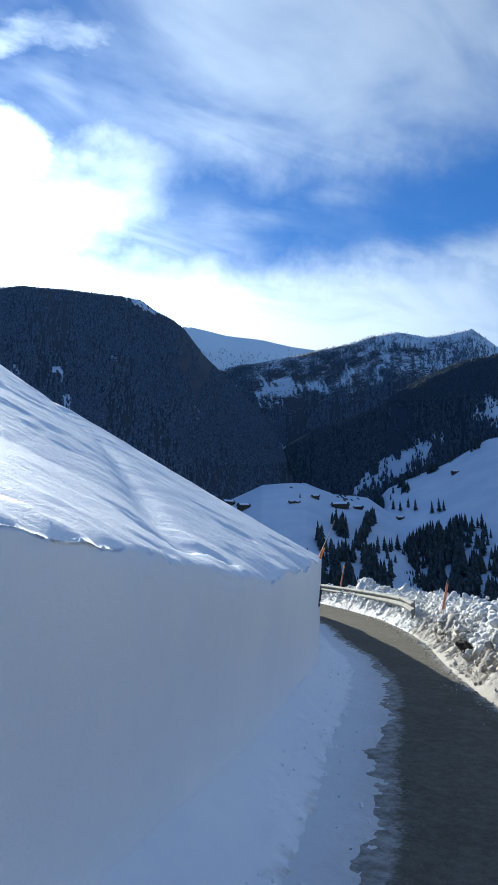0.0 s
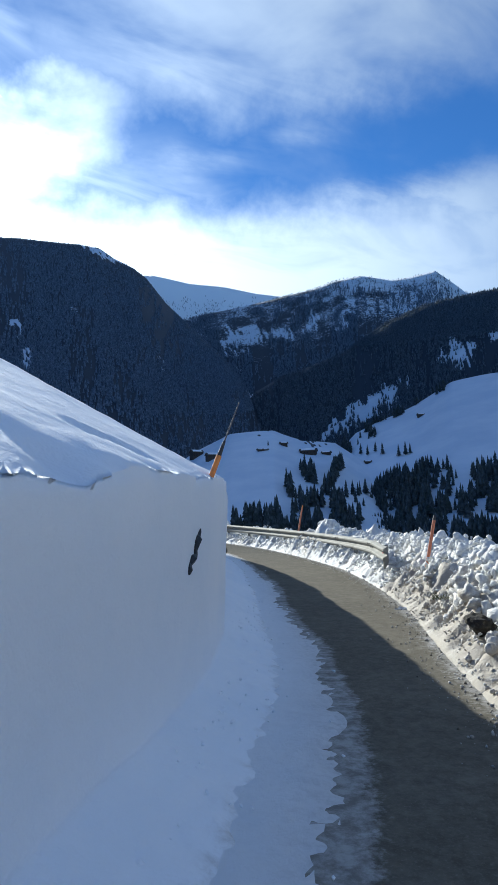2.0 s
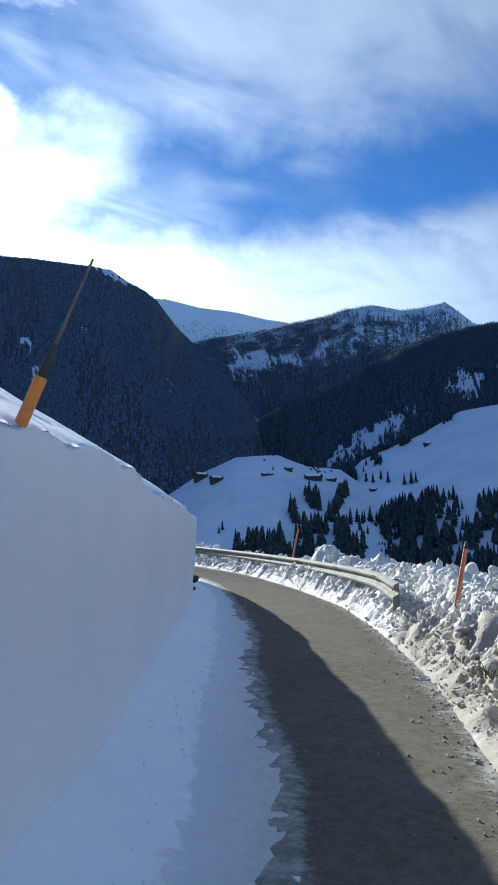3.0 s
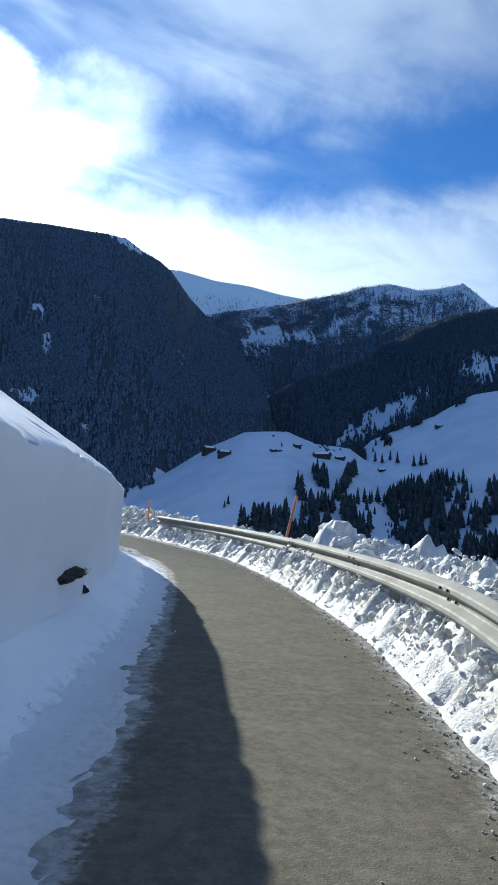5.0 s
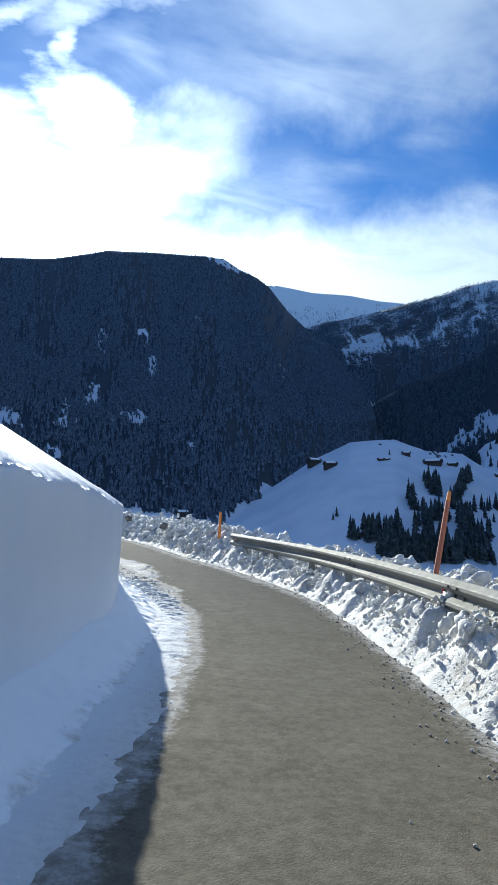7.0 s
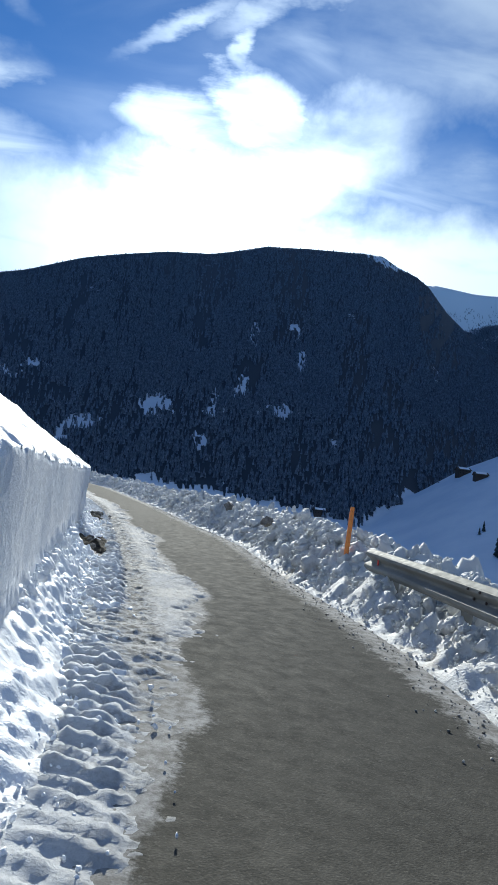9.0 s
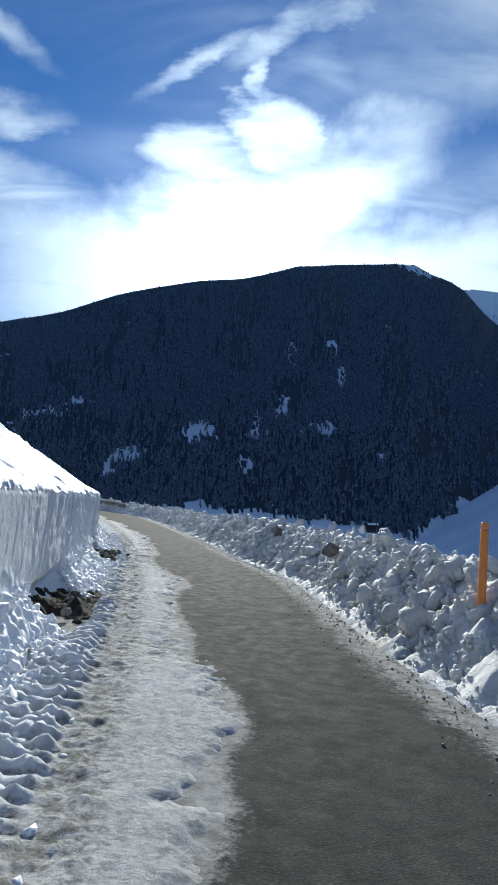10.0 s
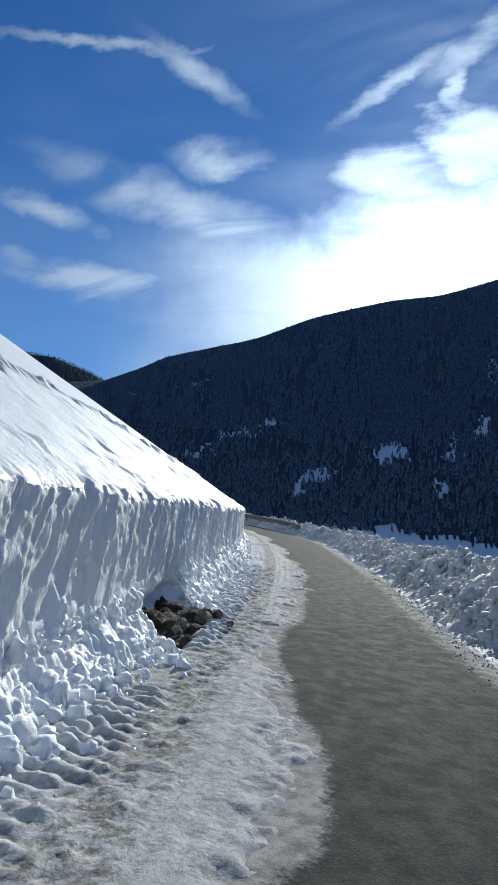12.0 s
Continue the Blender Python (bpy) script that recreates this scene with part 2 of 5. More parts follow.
def asphalt_look(k, shader):
    p = place(k)
    stone = k.add("ShaderNodeTexVoronoi")
    k.put(stone.inputs["Vector"], p)
    stone.inputs["Scale"].default_value = 90.0
    wear = k.math("ADD", k.math("MULTIPLY", k.span(k.noise(p, 1.3, 6.0, 0.65), 0.3, 0.7), 0.4), k.math("MULTIPLY", k.span(k.noise(p, 14.0, 5.0, 0.7), 0.35, 0.65), 0.6))
    salt = k.span(k.noise(p, 5.0, 7.0, 0.78), 0.45, 0.75)
    along_y = k.add("ShaderNodeSeparateXYZ")
    k.put(along_y.inputs[0], p)
    # paler and warmer tones up to y 22, darker ones beyond y 37
    dry = k.span(along_y.outputs[1], 22.0, 37.0, 1.0, 0.0)
    base = k.mix(wear, k.mix(dry, (0.038, 0.039, 0.037), (0.096, 0.087, 0.066)), k.mix(dry, (0.06, 0.06, 0.056), (0.168, 0.152, 0.116)))
    base = k.mix(k.math("MULTIPLY", salt, k.math("ADD", 0.06, k.math("MULTIPLY", dry, 0.3))), base, (0.27, 0.25, 0.205))
    crack = k.add("ShaderNodeTexVoronoi")
    crack.feature = "DISTANCE_TO_EDGE"
    k.put(crack.inputs["Vector"], k.vmath("ADD", k.vmath("MULTIPLY", p, (1.0, 1.0, 0.0)), k.vmath("SCALE", (1.0, 1.0, 0.0), k.noise(p, 2.5, 4.0, 0.6))))
    crack.inputs["Scale"].default_value = 0.45
    base = k.mix(k.math("MULTIPLY", k.span(crack.outputs["Distance"], 0.01, 0.003, 0.0, k.span(dry, 0.9, 0.2)), k.span(k.noise(p, 0.6), 0.45, 0.6, 0.0, 0.35)), base, (0.02, 0.019, 0.017))
    base = k.mix(k.math("MULTIPLY", k.span(k.noise(p, 60.0, 4.0, 0.7), 0.5, 0.72), k.math("ADD", 0.3, k.math("MULTIPLY", dry, 0.2))), base, (0.23, 0.215, 0.18))
    dusted = k.add("ShaderNodeAttribute")
    dusted.attribute_name = "dusted"
    flecks = k.math("ADD", k.math("MULTIPLY", k.noise(p, 3.5, 6.0, 0.7), 0.6), k.math("MULTIPLY", k.noise(p, 28.0, 5.0, 0.7), 0.4))
    thin = k.span(k.math("SUBTRACT", k.math("ADD", flecks, k.math("MULTIPLY", dusted.outputs["Fac"], 0.75)), 0.5), 0.28, 0.52)
    k.put(shader.inputs["Base Color"], k.mix(k.math("MULTIPLY", thin, 0.9), base, k.mix(k.span(k.noise(p, 9.0, 6.0, 0.72), 0.35, 0.65), (0.22, 0.21, 0.19), (0.46, 0.45, 0.43))))
    k.put(shader.inputs["Roughness"], k.span(k.noise(p, 6.0, 5.0, 0.7), 0.3, 0.7, 0.8, 0.95))
    relief(k, shader, k.math("ADD", k.math("MULTIPLY", stone.outputs["Distance"], 0.7), k.noise(p, 70.0, 4.0, 0.7)), 0.4, 0.006)


ASPHALT = material("asphalt", (0.09, 0.08, 0.07), 0.65, asphalt_look, specular=0.06)


def grit_look(k, shader):
    rnd = k.add("ShaderNodeNewGeometry").outputs["Random Per Island"]
    k.put(shader.inputs["Base Color"], k.mix(rnd, (0.1, 0.085, 0.06), (0.62, 0.6, 0.56)))


GRIT = material("grit", (0.3, 0.27, 0.22), 0.7, grit_look)


def ground_look(k, shader):
    p = place(k)
    cover = k.add("ShaderNodeAttribute")
    cover.attribute_name = "wooded"
    wood = cover.outputs["Fac"]
    # the blue of shade is put into the snow colour, fading out with distance
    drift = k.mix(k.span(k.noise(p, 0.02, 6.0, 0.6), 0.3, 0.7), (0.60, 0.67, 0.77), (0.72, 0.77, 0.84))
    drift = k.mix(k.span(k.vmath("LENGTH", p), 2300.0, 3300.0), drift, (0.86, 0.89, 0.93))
    streak = k.noise(k.vmath("MULTIPLY", p, (1.0, 1.0, 0.3)), 0.13, 4.0, 0.75)
    patch = k.noise(k.vmath("MULTIPLY", p, (1.0, 1.0, 0.45)), 0.012, 5.0, 0.65)
    trees = k.math("ADD", k.math("MULTIPLY", streak, 0.75), k.math("MULTIPLY", patch, 0.55))
    trees = k.math("SUBTRACT", trees, k.math("MULTIPLY", k.math("SUBTRACT", wood, 0.5), 0.42))
    # both forest floor tones also carry this blue
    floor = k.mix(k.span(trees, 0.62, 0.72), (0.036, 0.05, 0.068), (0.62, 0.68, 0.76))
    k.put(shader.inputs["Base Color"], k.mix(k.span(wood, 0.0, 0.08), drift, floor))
    relief(k, shader, k.noise(p, 0.35, 6.0, 0.65), 0.3, 1.0)


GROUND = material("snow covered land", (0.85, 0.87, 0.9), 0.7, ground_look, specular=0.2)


# frost plus the blue of distant haze, both put into the needle colour
def needle_look(low, high, frost_haze=0.5):
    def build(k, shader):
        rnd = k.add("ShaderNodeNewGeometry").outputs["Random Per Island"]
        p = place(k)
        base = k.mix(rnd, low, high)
        rime_haze = k.math("MULTIPLY", k.span(k.noise(p, 0.25, 4.0, 0.7), 0.35, 0.75), frost_haze)
        k.put(shader.inputs["Base Color"], k.mix(rime_haze, base, (0.44, 0.52, 0.64)))
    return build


# pale blue base colours carry the haze over the far woods
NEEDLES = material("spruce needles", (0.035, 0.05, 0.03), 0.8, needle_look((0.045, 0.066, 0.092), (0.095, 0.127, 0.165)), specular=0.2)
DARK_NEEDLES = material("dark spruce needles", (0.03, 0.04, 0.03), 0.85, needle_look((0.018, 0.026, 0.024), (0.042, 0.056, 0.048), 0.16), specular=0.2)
# darker copy of the needles; shade of spur and far west coloured in
SHADE_NEEDLES = material("spruce needles toned for shade", (0.04, 0.05, 0.045), 0.85, needle_look((0.026, 0.038, 0.044), (0.062, 0.083, 0.096), 0.3), specular=0.2)
BARK = material("bark", (0.09, 0.065, 0.045), 0.9)


def steel_look(k, shader):
    p = place(k)
    k.put(shader.inputs["Base Color"], k.mix(k.span(k.noise(p, 1.2, 5.0, 0.6), 0.3, 0.75), (0.21, 0.21, 0.19), (0.3, 0.3, 0.275)))
    k.put(shader.inputs["Roughness"], k.span(k.noise(p, 14.0, 5.0), 0.3, 0.7, 0.68, 0.82))


STEEL = material("galvanised steel", (0.5, 0.5, 0.5), 0.45, steel_look, metallic=0.15, specular=0.3)


def paint_look(a, b):
    def build(k, shader):
        p = place(k)
        k.put(shader.inputs["Base Color"], k.mix(k.span(k.noise(p, 16.0, 6.0, 0.7), 0.45, 0.75), a, b))
        relief(k, shader, k.noise(p, 60.0, 4.0), 0.25, 0.004)
    return build


ORANGE = material("orange paint", (0.75, 0.25, 0.05), 0.55, paint_look((0.78, 0.27, 0.05), (0.6, 0.2, 0.06)))
RUST_RED = material("faded red paint", (0.5, 0.15, 0.07), 0.65, paint_look((0.52, 0.17, 0.08), (0.36, 0.16, 0.1)))
BLACK_PAINT = material("black paint", (0.025, 0.025, 0.028), 0.5, paint_look((0.02, 0.02, 0.022), (0.05, 0.045, 0.04)))
DULL = material("weathered grey paint", (0.13, 0.12, 0.1), 0.6, paint_look((0.16, 0.14, 0.12), (0.07, 0.065, 0.06)))
BOLT = material("rusty bolt", (0.06, 0.045, 0.035), 0.7, paint_look((0.05, 0.04, 0.035), (0.11, 0.07, 0.045)))
RED_GLASS = material("red reflector", (0.5, 0.03, 0.03), 0.25)


def soil_look(k, shader):
    p = place(k)
    k.put(shader.inputs["Base Color"], k.mix(k.span(k.noise(p, 9.0, 6.0, 0.7), 0.4, 0.7), (0.016, 0.014, 0.011), (0.075, 0.065, 0.042)))
    relief(k, shader, k.noise(p, 20.0, 6.0, 0.7), 0.8, 0.05)


SOIL = material("soil", (0.06, 0.05, 0.035), 0.9, soil_look)


def rock_look(k, shader):
    p = place(k)
    k.put(shader.inputs["Base Color"], k.mix(k.span(k.noise(p, 6.0, 6.0, 0.7), 0.35, 0.7), (0.12, 0.11, 0.09), (0.32, 0.3, 0.27)))
    relief(k, shader, k.noise(p, 15.0, 6.0, 0.7), 0.8, 0.04)


ROCK = material("rock", (0.2, 0.18, 0.15), 0.85, rock_look)
TIMBER = material("dark weathered timber", (0.045, 0.036, 0.03), 0.85, paint_look((0.05, 0.04, 0.032), (0.11, 0.085, 0.065)))
PANE = material("window glass", (0.03, 0.035, 0.04), 0.1)


# ---- meshes from arrays ----
def mesh_from(name, verts, faces, mat, smooth=True):
    """A mesh from an n x 3 array and an m x 3 or m x 4 array of corners."""
    verts, faces = np.asarray(verts, np.float32), np.asarray(faces, np.int32)
    me = bpy.data.meshes.new(name)
    me.vertices.add(len(verts))
    me.vertices.foreach_set("co", verts.ravel())
    size = faces.shape[1]
    me.loops.add(faces.size)
    me.loops.foreach_set("vertex_index", faces.ravel())
    me.polygons.add(len(faces))
    me.polygons.foreach_set("loop_start", np.arange(0, faces.size, size, dtype=np.int32))
    me.polygons.foreach_set("loop_total", np.full(len(faces), size, np.int32))
    me.materials.append(mat)
    me.update(calc_edges=True)
    if smooth:
        me.polygons.foreach_set("use_smooth", np.ones(len(faces), bool))
    return me


def grid_faces(rows, cols, wrap=False):
    i = np.arange((rows - 1) * cols).reshape(rows - 1, cols)
    if not wrap:
        i = i[:, :-1]
    j = (i // cols) * cols + (i % cols + 1) % cols
    return np.stack([i, j, j + cols, i + cols], -1).reshape(-1, 4)


def part(name, bm, mat, parent, label=""):
    me = bpy.data.meshes.new(name)
    bm.normal_update()
    bm.to_mesh(me)
    bm.free()
    me.materials.append(mat)
    ob = new(name, me)
    ob.parent = parent
    return tagged(ob, label)


RNG = np.random.default_rng(7)
TILT = radians(4.5)                  # the road falls this much towards the valley side
TC, TS = math.cos(TILT), math.sin(TILT)


def lay(p):
    """From the plan of the road, whose third axis is the height over it, to the world."""
    p = np.asarray(p, float)
    return np.stack([TC * p[..., 0] + TS * p[..., 2], p[..., 1], TC * p[..., 2] - TS * p[..., 0]], -1)


class Waves:
    """Smooth random waves over arrays of places: octaves of value noise on a lattice."""

    def __init__(self, seed):
        self.table = np.random.default_rng(seed).random(4096)

    def one(self, x, y):
        xi, yi = np.floor(x).astype(int), np.floor(y).astype(int)
        fx, fy = x - xi, y - yi
        fx, fy = fx * fx * (3 - 2 * fx), fy * fy * (3 - 2 * fy)
        t = lambda a, b: self.table[(a * 73 + b * 1579 + (a * b) % 631) % 4096]
        return (t(xi, yi) * (1 - fx) + t(xi + 1, yi) * fx) * (1 - fy) + (t(xi, yi + 1) * (1 - fx) + t(xi + 1, yi + 1) * fx) * fy - 0.5

    def sum(self, x, y, size, octaves=4, rough=0.5):
        """Between about -0.5 and 0.5; size is the longest wave."""
        out, amp, f = 0.0, 1.0, 1.0 / size
        for i in range(octaves):
            out = out + amp * self.one(x * f + 17.3 * i, y * f - 9.1 * i)
            amp, f = amp * rough, f * 2.03
        return out


WAVES = Waves(3)


def curve_points(knots, step):
    """A smooth line through the knots, at even steps."""
    p = np.array(knots, float)
    p = np.vstack([2 * p[0] - p[1], p, 2 * p[-1] - p[-2]])
    out = []
    for a, b, c, d in zip(p, p[1:], p[2:], p[3:]):
        u = np.linspace(0, 1, 24, endpoint=False)[:, None]
        out.append(0.5 * (2 * b + (c - a) * u + (2 * a - 5 * b + 4 * c - d) * u**2 + (3 * b - a - 3 * c + d) * u**3))
    out = np.vstack(out + [p[-2:-1]])
    s = np.r_[0, np.cumsum(np.linalg.norm(np.diff(out, axis=0), axis=1))]
    t = np.arange(0, s[-1], step)
    return np.stack([np.interp(t, s, out[:, i]) for i in range(out.shape[1])], 1)


def tangents(line):
    d = np.gradient(line[:, :2], axis=0)
    return d / np.linalg.norm(d, axis=1, keepdims=True)


def beside(line, x, y):
    """How far places lie to the left of a line (negative: to its right), and the number of the nearest point on it."""
    p, d = line[:, :2], tangents(line)
    flat = np.stack([np.ravel(x), np.ravel(y)], 1)
    away, which = np.empty(len(flat)), np.empty(len(flat), int)
    for i in range(0, len(flat), 4000):
        v = flat[i:i + 4000, None] - p[None]
        j = (v**2).sum(-1).argmin(1)
        w = v[np.arange(len(j)), j]
        side = d[j, 0] * w[:, 1] - d[j, 1] * w[:, 0]
        away[i:i + 4000], which[i:i + 4000] = np.hypot(w[:, 0], w[:, 1]) * np.where(side > 0, 1, -1), j
    return away.reshape(np.shape(x)), which.reshape(np.shape(x))


# ---- the plan of the road: cut face of the bank on the left, edge of the asphalt on the right ----
WALL = curve_points([(-6.5, -22), (-2.8, -8), (-1.1, 0), (0.0, 4), (0.95, 8), (1.27, 10), (1.42, 12), (1.52, 16), (1.56, 20), (1.42, 24), (0.95, 28), (0.1, 31), (-1.0, 33),
                     (-2.75, 36), (-5.2, 40), (-7.85, 44), (-10.7, 48), (-13.75, 52), (-17.0, 56), (-20.5, 60), (-27, 66.5), (-36, 71), (-50, 73), (-75, 70)], 0.5)
EDGE = curve_points([(-2.2, -22), (1.0, -8), (2.4, 0), (2.9, 5), (3.3, 8.9), (3.8, 11.8), (4.25, 14.3), (4.6, 17.3), (4.78, 20.5), (4.72, 23.1), (4.35, 26.5), (3.75, 29.9), (3.25, 32),
                     (2.55, 33.8), (1.65, 35.7), (0.75, 37.3), (-0.2, 38.8), (-1.5, 41.2), (-3.2, 44.2), (-6.0, 47.8), (-10.3, 53.8), (-16.0, 61), (-23.5, 69.5), (-35, 76), (-50, 78.5), (-75, 75)], 0.5)
RAIL = curve_points([(4.62, 17.3), (4.95, 20), (5.0, 23), (4.72, 26.3), (4.32, 28.8), (3.72, 31.3), (2.95, 33.7), (1.88, 36), (0.75, 38.2)], 0.4)
FAR_RAIL = curve_points([(-26, 71.9), (-30, 74.2), (-36, 76.6), (-44, 78.2)], 0.4)
WALL_HIGH = ([-30, 0, 2, 3.5, 5.4, 6.5, 8, 12, 17.5, 20, 23, 26, 29.5, 34, 38, 42, 53, 90], [1.3, 1.42, 1.41, 1.34, 1.28, 1.35, 1.48, 1.64, 1.66, 1.62, 1.6, 1.48, 1.35, 1.32, 1.24, 1.26, 1.22, 1.25])


def bed(x, y):
    """The road's own height: the bend is banked, its outer edge higher."""
    return 0.13 - 0.06 * np.clip(beside(EDGE, x, y)[0], -1.2, 5.5)


def wall_high(y):
    return np.interp(y, *WALL_HIGH)


HILL = ([0, 3, 6, 9, 12, 16, 20, 24, 28, 32, 38, 44, 60], [0.345, 0.375, 0.416, 0.44, 0.49, 0.505, 0.54, 0.58, 0.525, 0.485, 0.505, 0.53, 0.49])   # rise of the snow slope over the bank, by the way along the road
EYE = np.array([1.0, 22.0, 1.3])     # the middle of the drive, from which the far ridges are laid out

# far ridges: distance of the crest and of the foot, height of the foot in degrees, and headings with the crest's height in degrees
RIDGES = {
    "west_mountain": (2000, 620, -7.0, [(120, 6), (75, 9), (62, 11), (54, 12.6), (48.7, 15.3), (41.8, 17.6), (35.7, 19.5), (28.8, 21.4), (23.9, 22.4), (20.1, 23.2), (16.3, 23.5),
                                        (11.2, 23.4), (9.5, 23.2), (8.2, 22.4), (6.4, 21.6), (5.3, 20.8), (3.6, 18.7), (1.6, 16.8), (-1.4, 13.9), (-3.4, 11.4), (-5, 8), (-10, 0), (-20, -9)]),
    "far_west": (3500, 2200, 0.0, [(140, 8), (75, 14.5), (61.5, 13.9), (58.3, 13.8), (55, 12.9), (50, 11), (40, 6), (30, 0)]),
    "snow_ridge": (4300, 3300, 8.0, [(30, 12), (12, 20.6), (5.3, 20.9), (1.6, 20.2), (-2, 19.8), (-4.6, 19.3), (-7.4, 19.0), (-12, 18), (-25, 12)]),
    "peak": (3300, 2100, 4.0, [(12, 12), (6, 15.6), (3.5, 16.6), (0.5, 17.4), (-2, 17.8), (-4.5, 18.3), (-7.4, 19.0), (-9.7, 19.3), (-11.7, 19.8), (-14.2, 20.1), (-16.7, 19.6), (-18.6, 19.7), (-20.6, 19.9), (-21.9, 18.8),
                               (-23, 17.8), (-27, 17), (-40, 15), (-90, 8)]),
    "spur": (1900, 1430, 0.0, [(6, 1), (1, 4), (-2, 8), (-4, 10.5), (-6.5, 11.9), (-9.5, 12.5), (-12.5, 13.6), (-16.5, 16), (-19.5, 17), (-22.8, 17.6), (-25.1, 17.7), (-40, 19), (-70, 16), (-100, 10)]),
    "right_field": (1050, 420, -9.0, [(-4, -3), (-9, 2), (-11.2, 4.4), (-13.2, 6.5), (-15.4, 7.7), (-18.3, 8.9), (-21.6, 10.5), (-25, 11), (-40, 13), (-70, 12), (-100, 8)]),
    "farm_hill": (820, 330, -10.0, [(22, -4), (14, -2), (9.4, 0.4), (6.7, 2.2), (3.0, 4.8), (1.1, 6.0), (-2, 7.4), (-5.9, 7.6), (-8.6, 6.4), (-11.4, 5.9), (-14, 4), (-18, 1), (-24, -5)]),
}


def crest(key, az):
    rows = sorted(RIDGES[key][3])
    return np.interp(az, [r[0] for r in rows], [r[1] for r in rows])


def on_ridge(key, az, el):
    """The places on the front of a ridge at which it is seen at az and el (degrees)."""
    far, near, low, _ = RIDGES[key]
    top, t = np.tan(np.radians(crest(key, az))) * far, np.tan(np.radians(el))
    bottom = math.tan(radians(low)) * near
    u = np.clip((t * near - bottom) / (top - bottom - t * (far - near)), 0, 1)
    r, a = near + (far - near) * u, np.radians(az)
    return np.stack([EYE[0] - r * np.sin(a), EYE[1] + r * np.cos(a), EYE[2] + bottom + (top - bottom) * u], -1)


def wrinkle(az, r):
    """Gullies and ribs that run down the mountain sides, in metres."""
    a = np.radians(az) * 2000
    calm = np.where((az > 5) & (az < 46) & (r > 2040), 0.25, 1.0)
    return WAVES.sum(a, r * 0.35, 380, 3, 0.4) * np.clip((r - 500) / 1200, 0, 1) * 38 * calm


def land(x, y):
    """The height of the ground."""
    dx, dy = x - EYE[0], y - EYE[1]
    r, az = np.hypot(dx, dy), np.degrees(np.arctan2(-dx, dy))
    left, i = beside(WALL, x, y)
    right = -beside(EDGE, x, y)[0]
    road = -math.tan(TILT) * np.clip(x, -60, 20) - 0.5
    ramp = np.clip((left - 2) / 5, 0, 1)
    ramp = ramp * ramp * (3 - 2 * ramp)
    up = wall_high(WALL[i, 1]) + (np.interp(WALL[i, 1], *HILL) + 0.02) * left - np.clip(left - 140, 0, None) * 0.3
    z = road + np.where(left > 0, ramp * up, 0.0)
    z = np.where(right > 0.8, road - (right - 0.8) * 0.62, z)
    z = np.maximum(z, -190 + 0.02 * np.minimum(r, 900))
    for key, (far, near, low, _) in RIDGES.items():
        top, bottom = np.tan(np.radians(crest(key, az))) * far, math.tan(radians(low)) * near
        u = (r - near) / (far - near)
        front = bottom + (top - bottom) * u
        behind = top - (r - far) * 0.45
        if key == "west_mountain":   # broad hidden massif, added behind the brow to shade the spur and field
            back = np.tan(np.radians(crest(key, az) - np.interp(r, [2050, 2600], [1.4, 0.35]))) * r
            behind = np.where((az > 5) & (r < 4250), back, behind)
        z = np.maximum(z, EYE[2] + np.where(u < 0, -500, np.where(u < 1, front, behind)))
    return z + wrinkle(az, r)


def build_ground():
    az = np.r_[np.arange(-34, 70, 0.2), np.arange(70, 326, 2.2)]
    r = np.r_[0.0, np.geomspace(2.5, 380, 84), np.geomspace(390, 4800, 210)]
    a, rr = np.meshgrid(np.radians(az), r)
    x, y = EYE[0] - rr * np.sin(a), EYE[1] + rr * np.cos(a)
    z = land(x, y)
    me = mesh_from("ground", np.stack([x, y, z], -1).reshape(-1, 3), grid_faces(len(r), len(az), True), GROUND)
    wooded = np.clip(WAVES.sum(x, y, 500, 3) * 0.5 + np.interp(rr, [1200, 2100, 3300, 3600], [0.95, 0.95, 0.52, 0.45]), 0.12, 1) * (rr > 500)
    wooded = np.where((np.degrees(a) > 46) & (np.degrees(a) < 90) & (rr > 2000), 1.0, wooded)
    e = np.degrees(np.arctan2(z - EYE[2], np.maximum(rr, 1)))
    d = np.degrees(a)
    wooded = np.where(clearing(d, e, rr), np.where((rr > 1300) & (rr < 1900) & (d > -5), 0.62, np.where((rr > 2300) & (rr < 3500), 0.28, 0.0)), wooded)
    me.attributes.new("wooded", "FLOAT", "POINT").data.foreach_set("value", wooded.ravel().astype(np.float32))
    tagged(new("ground", me), "snow covered valley sides and wooded mountains in shade", "ground", kind="structure")


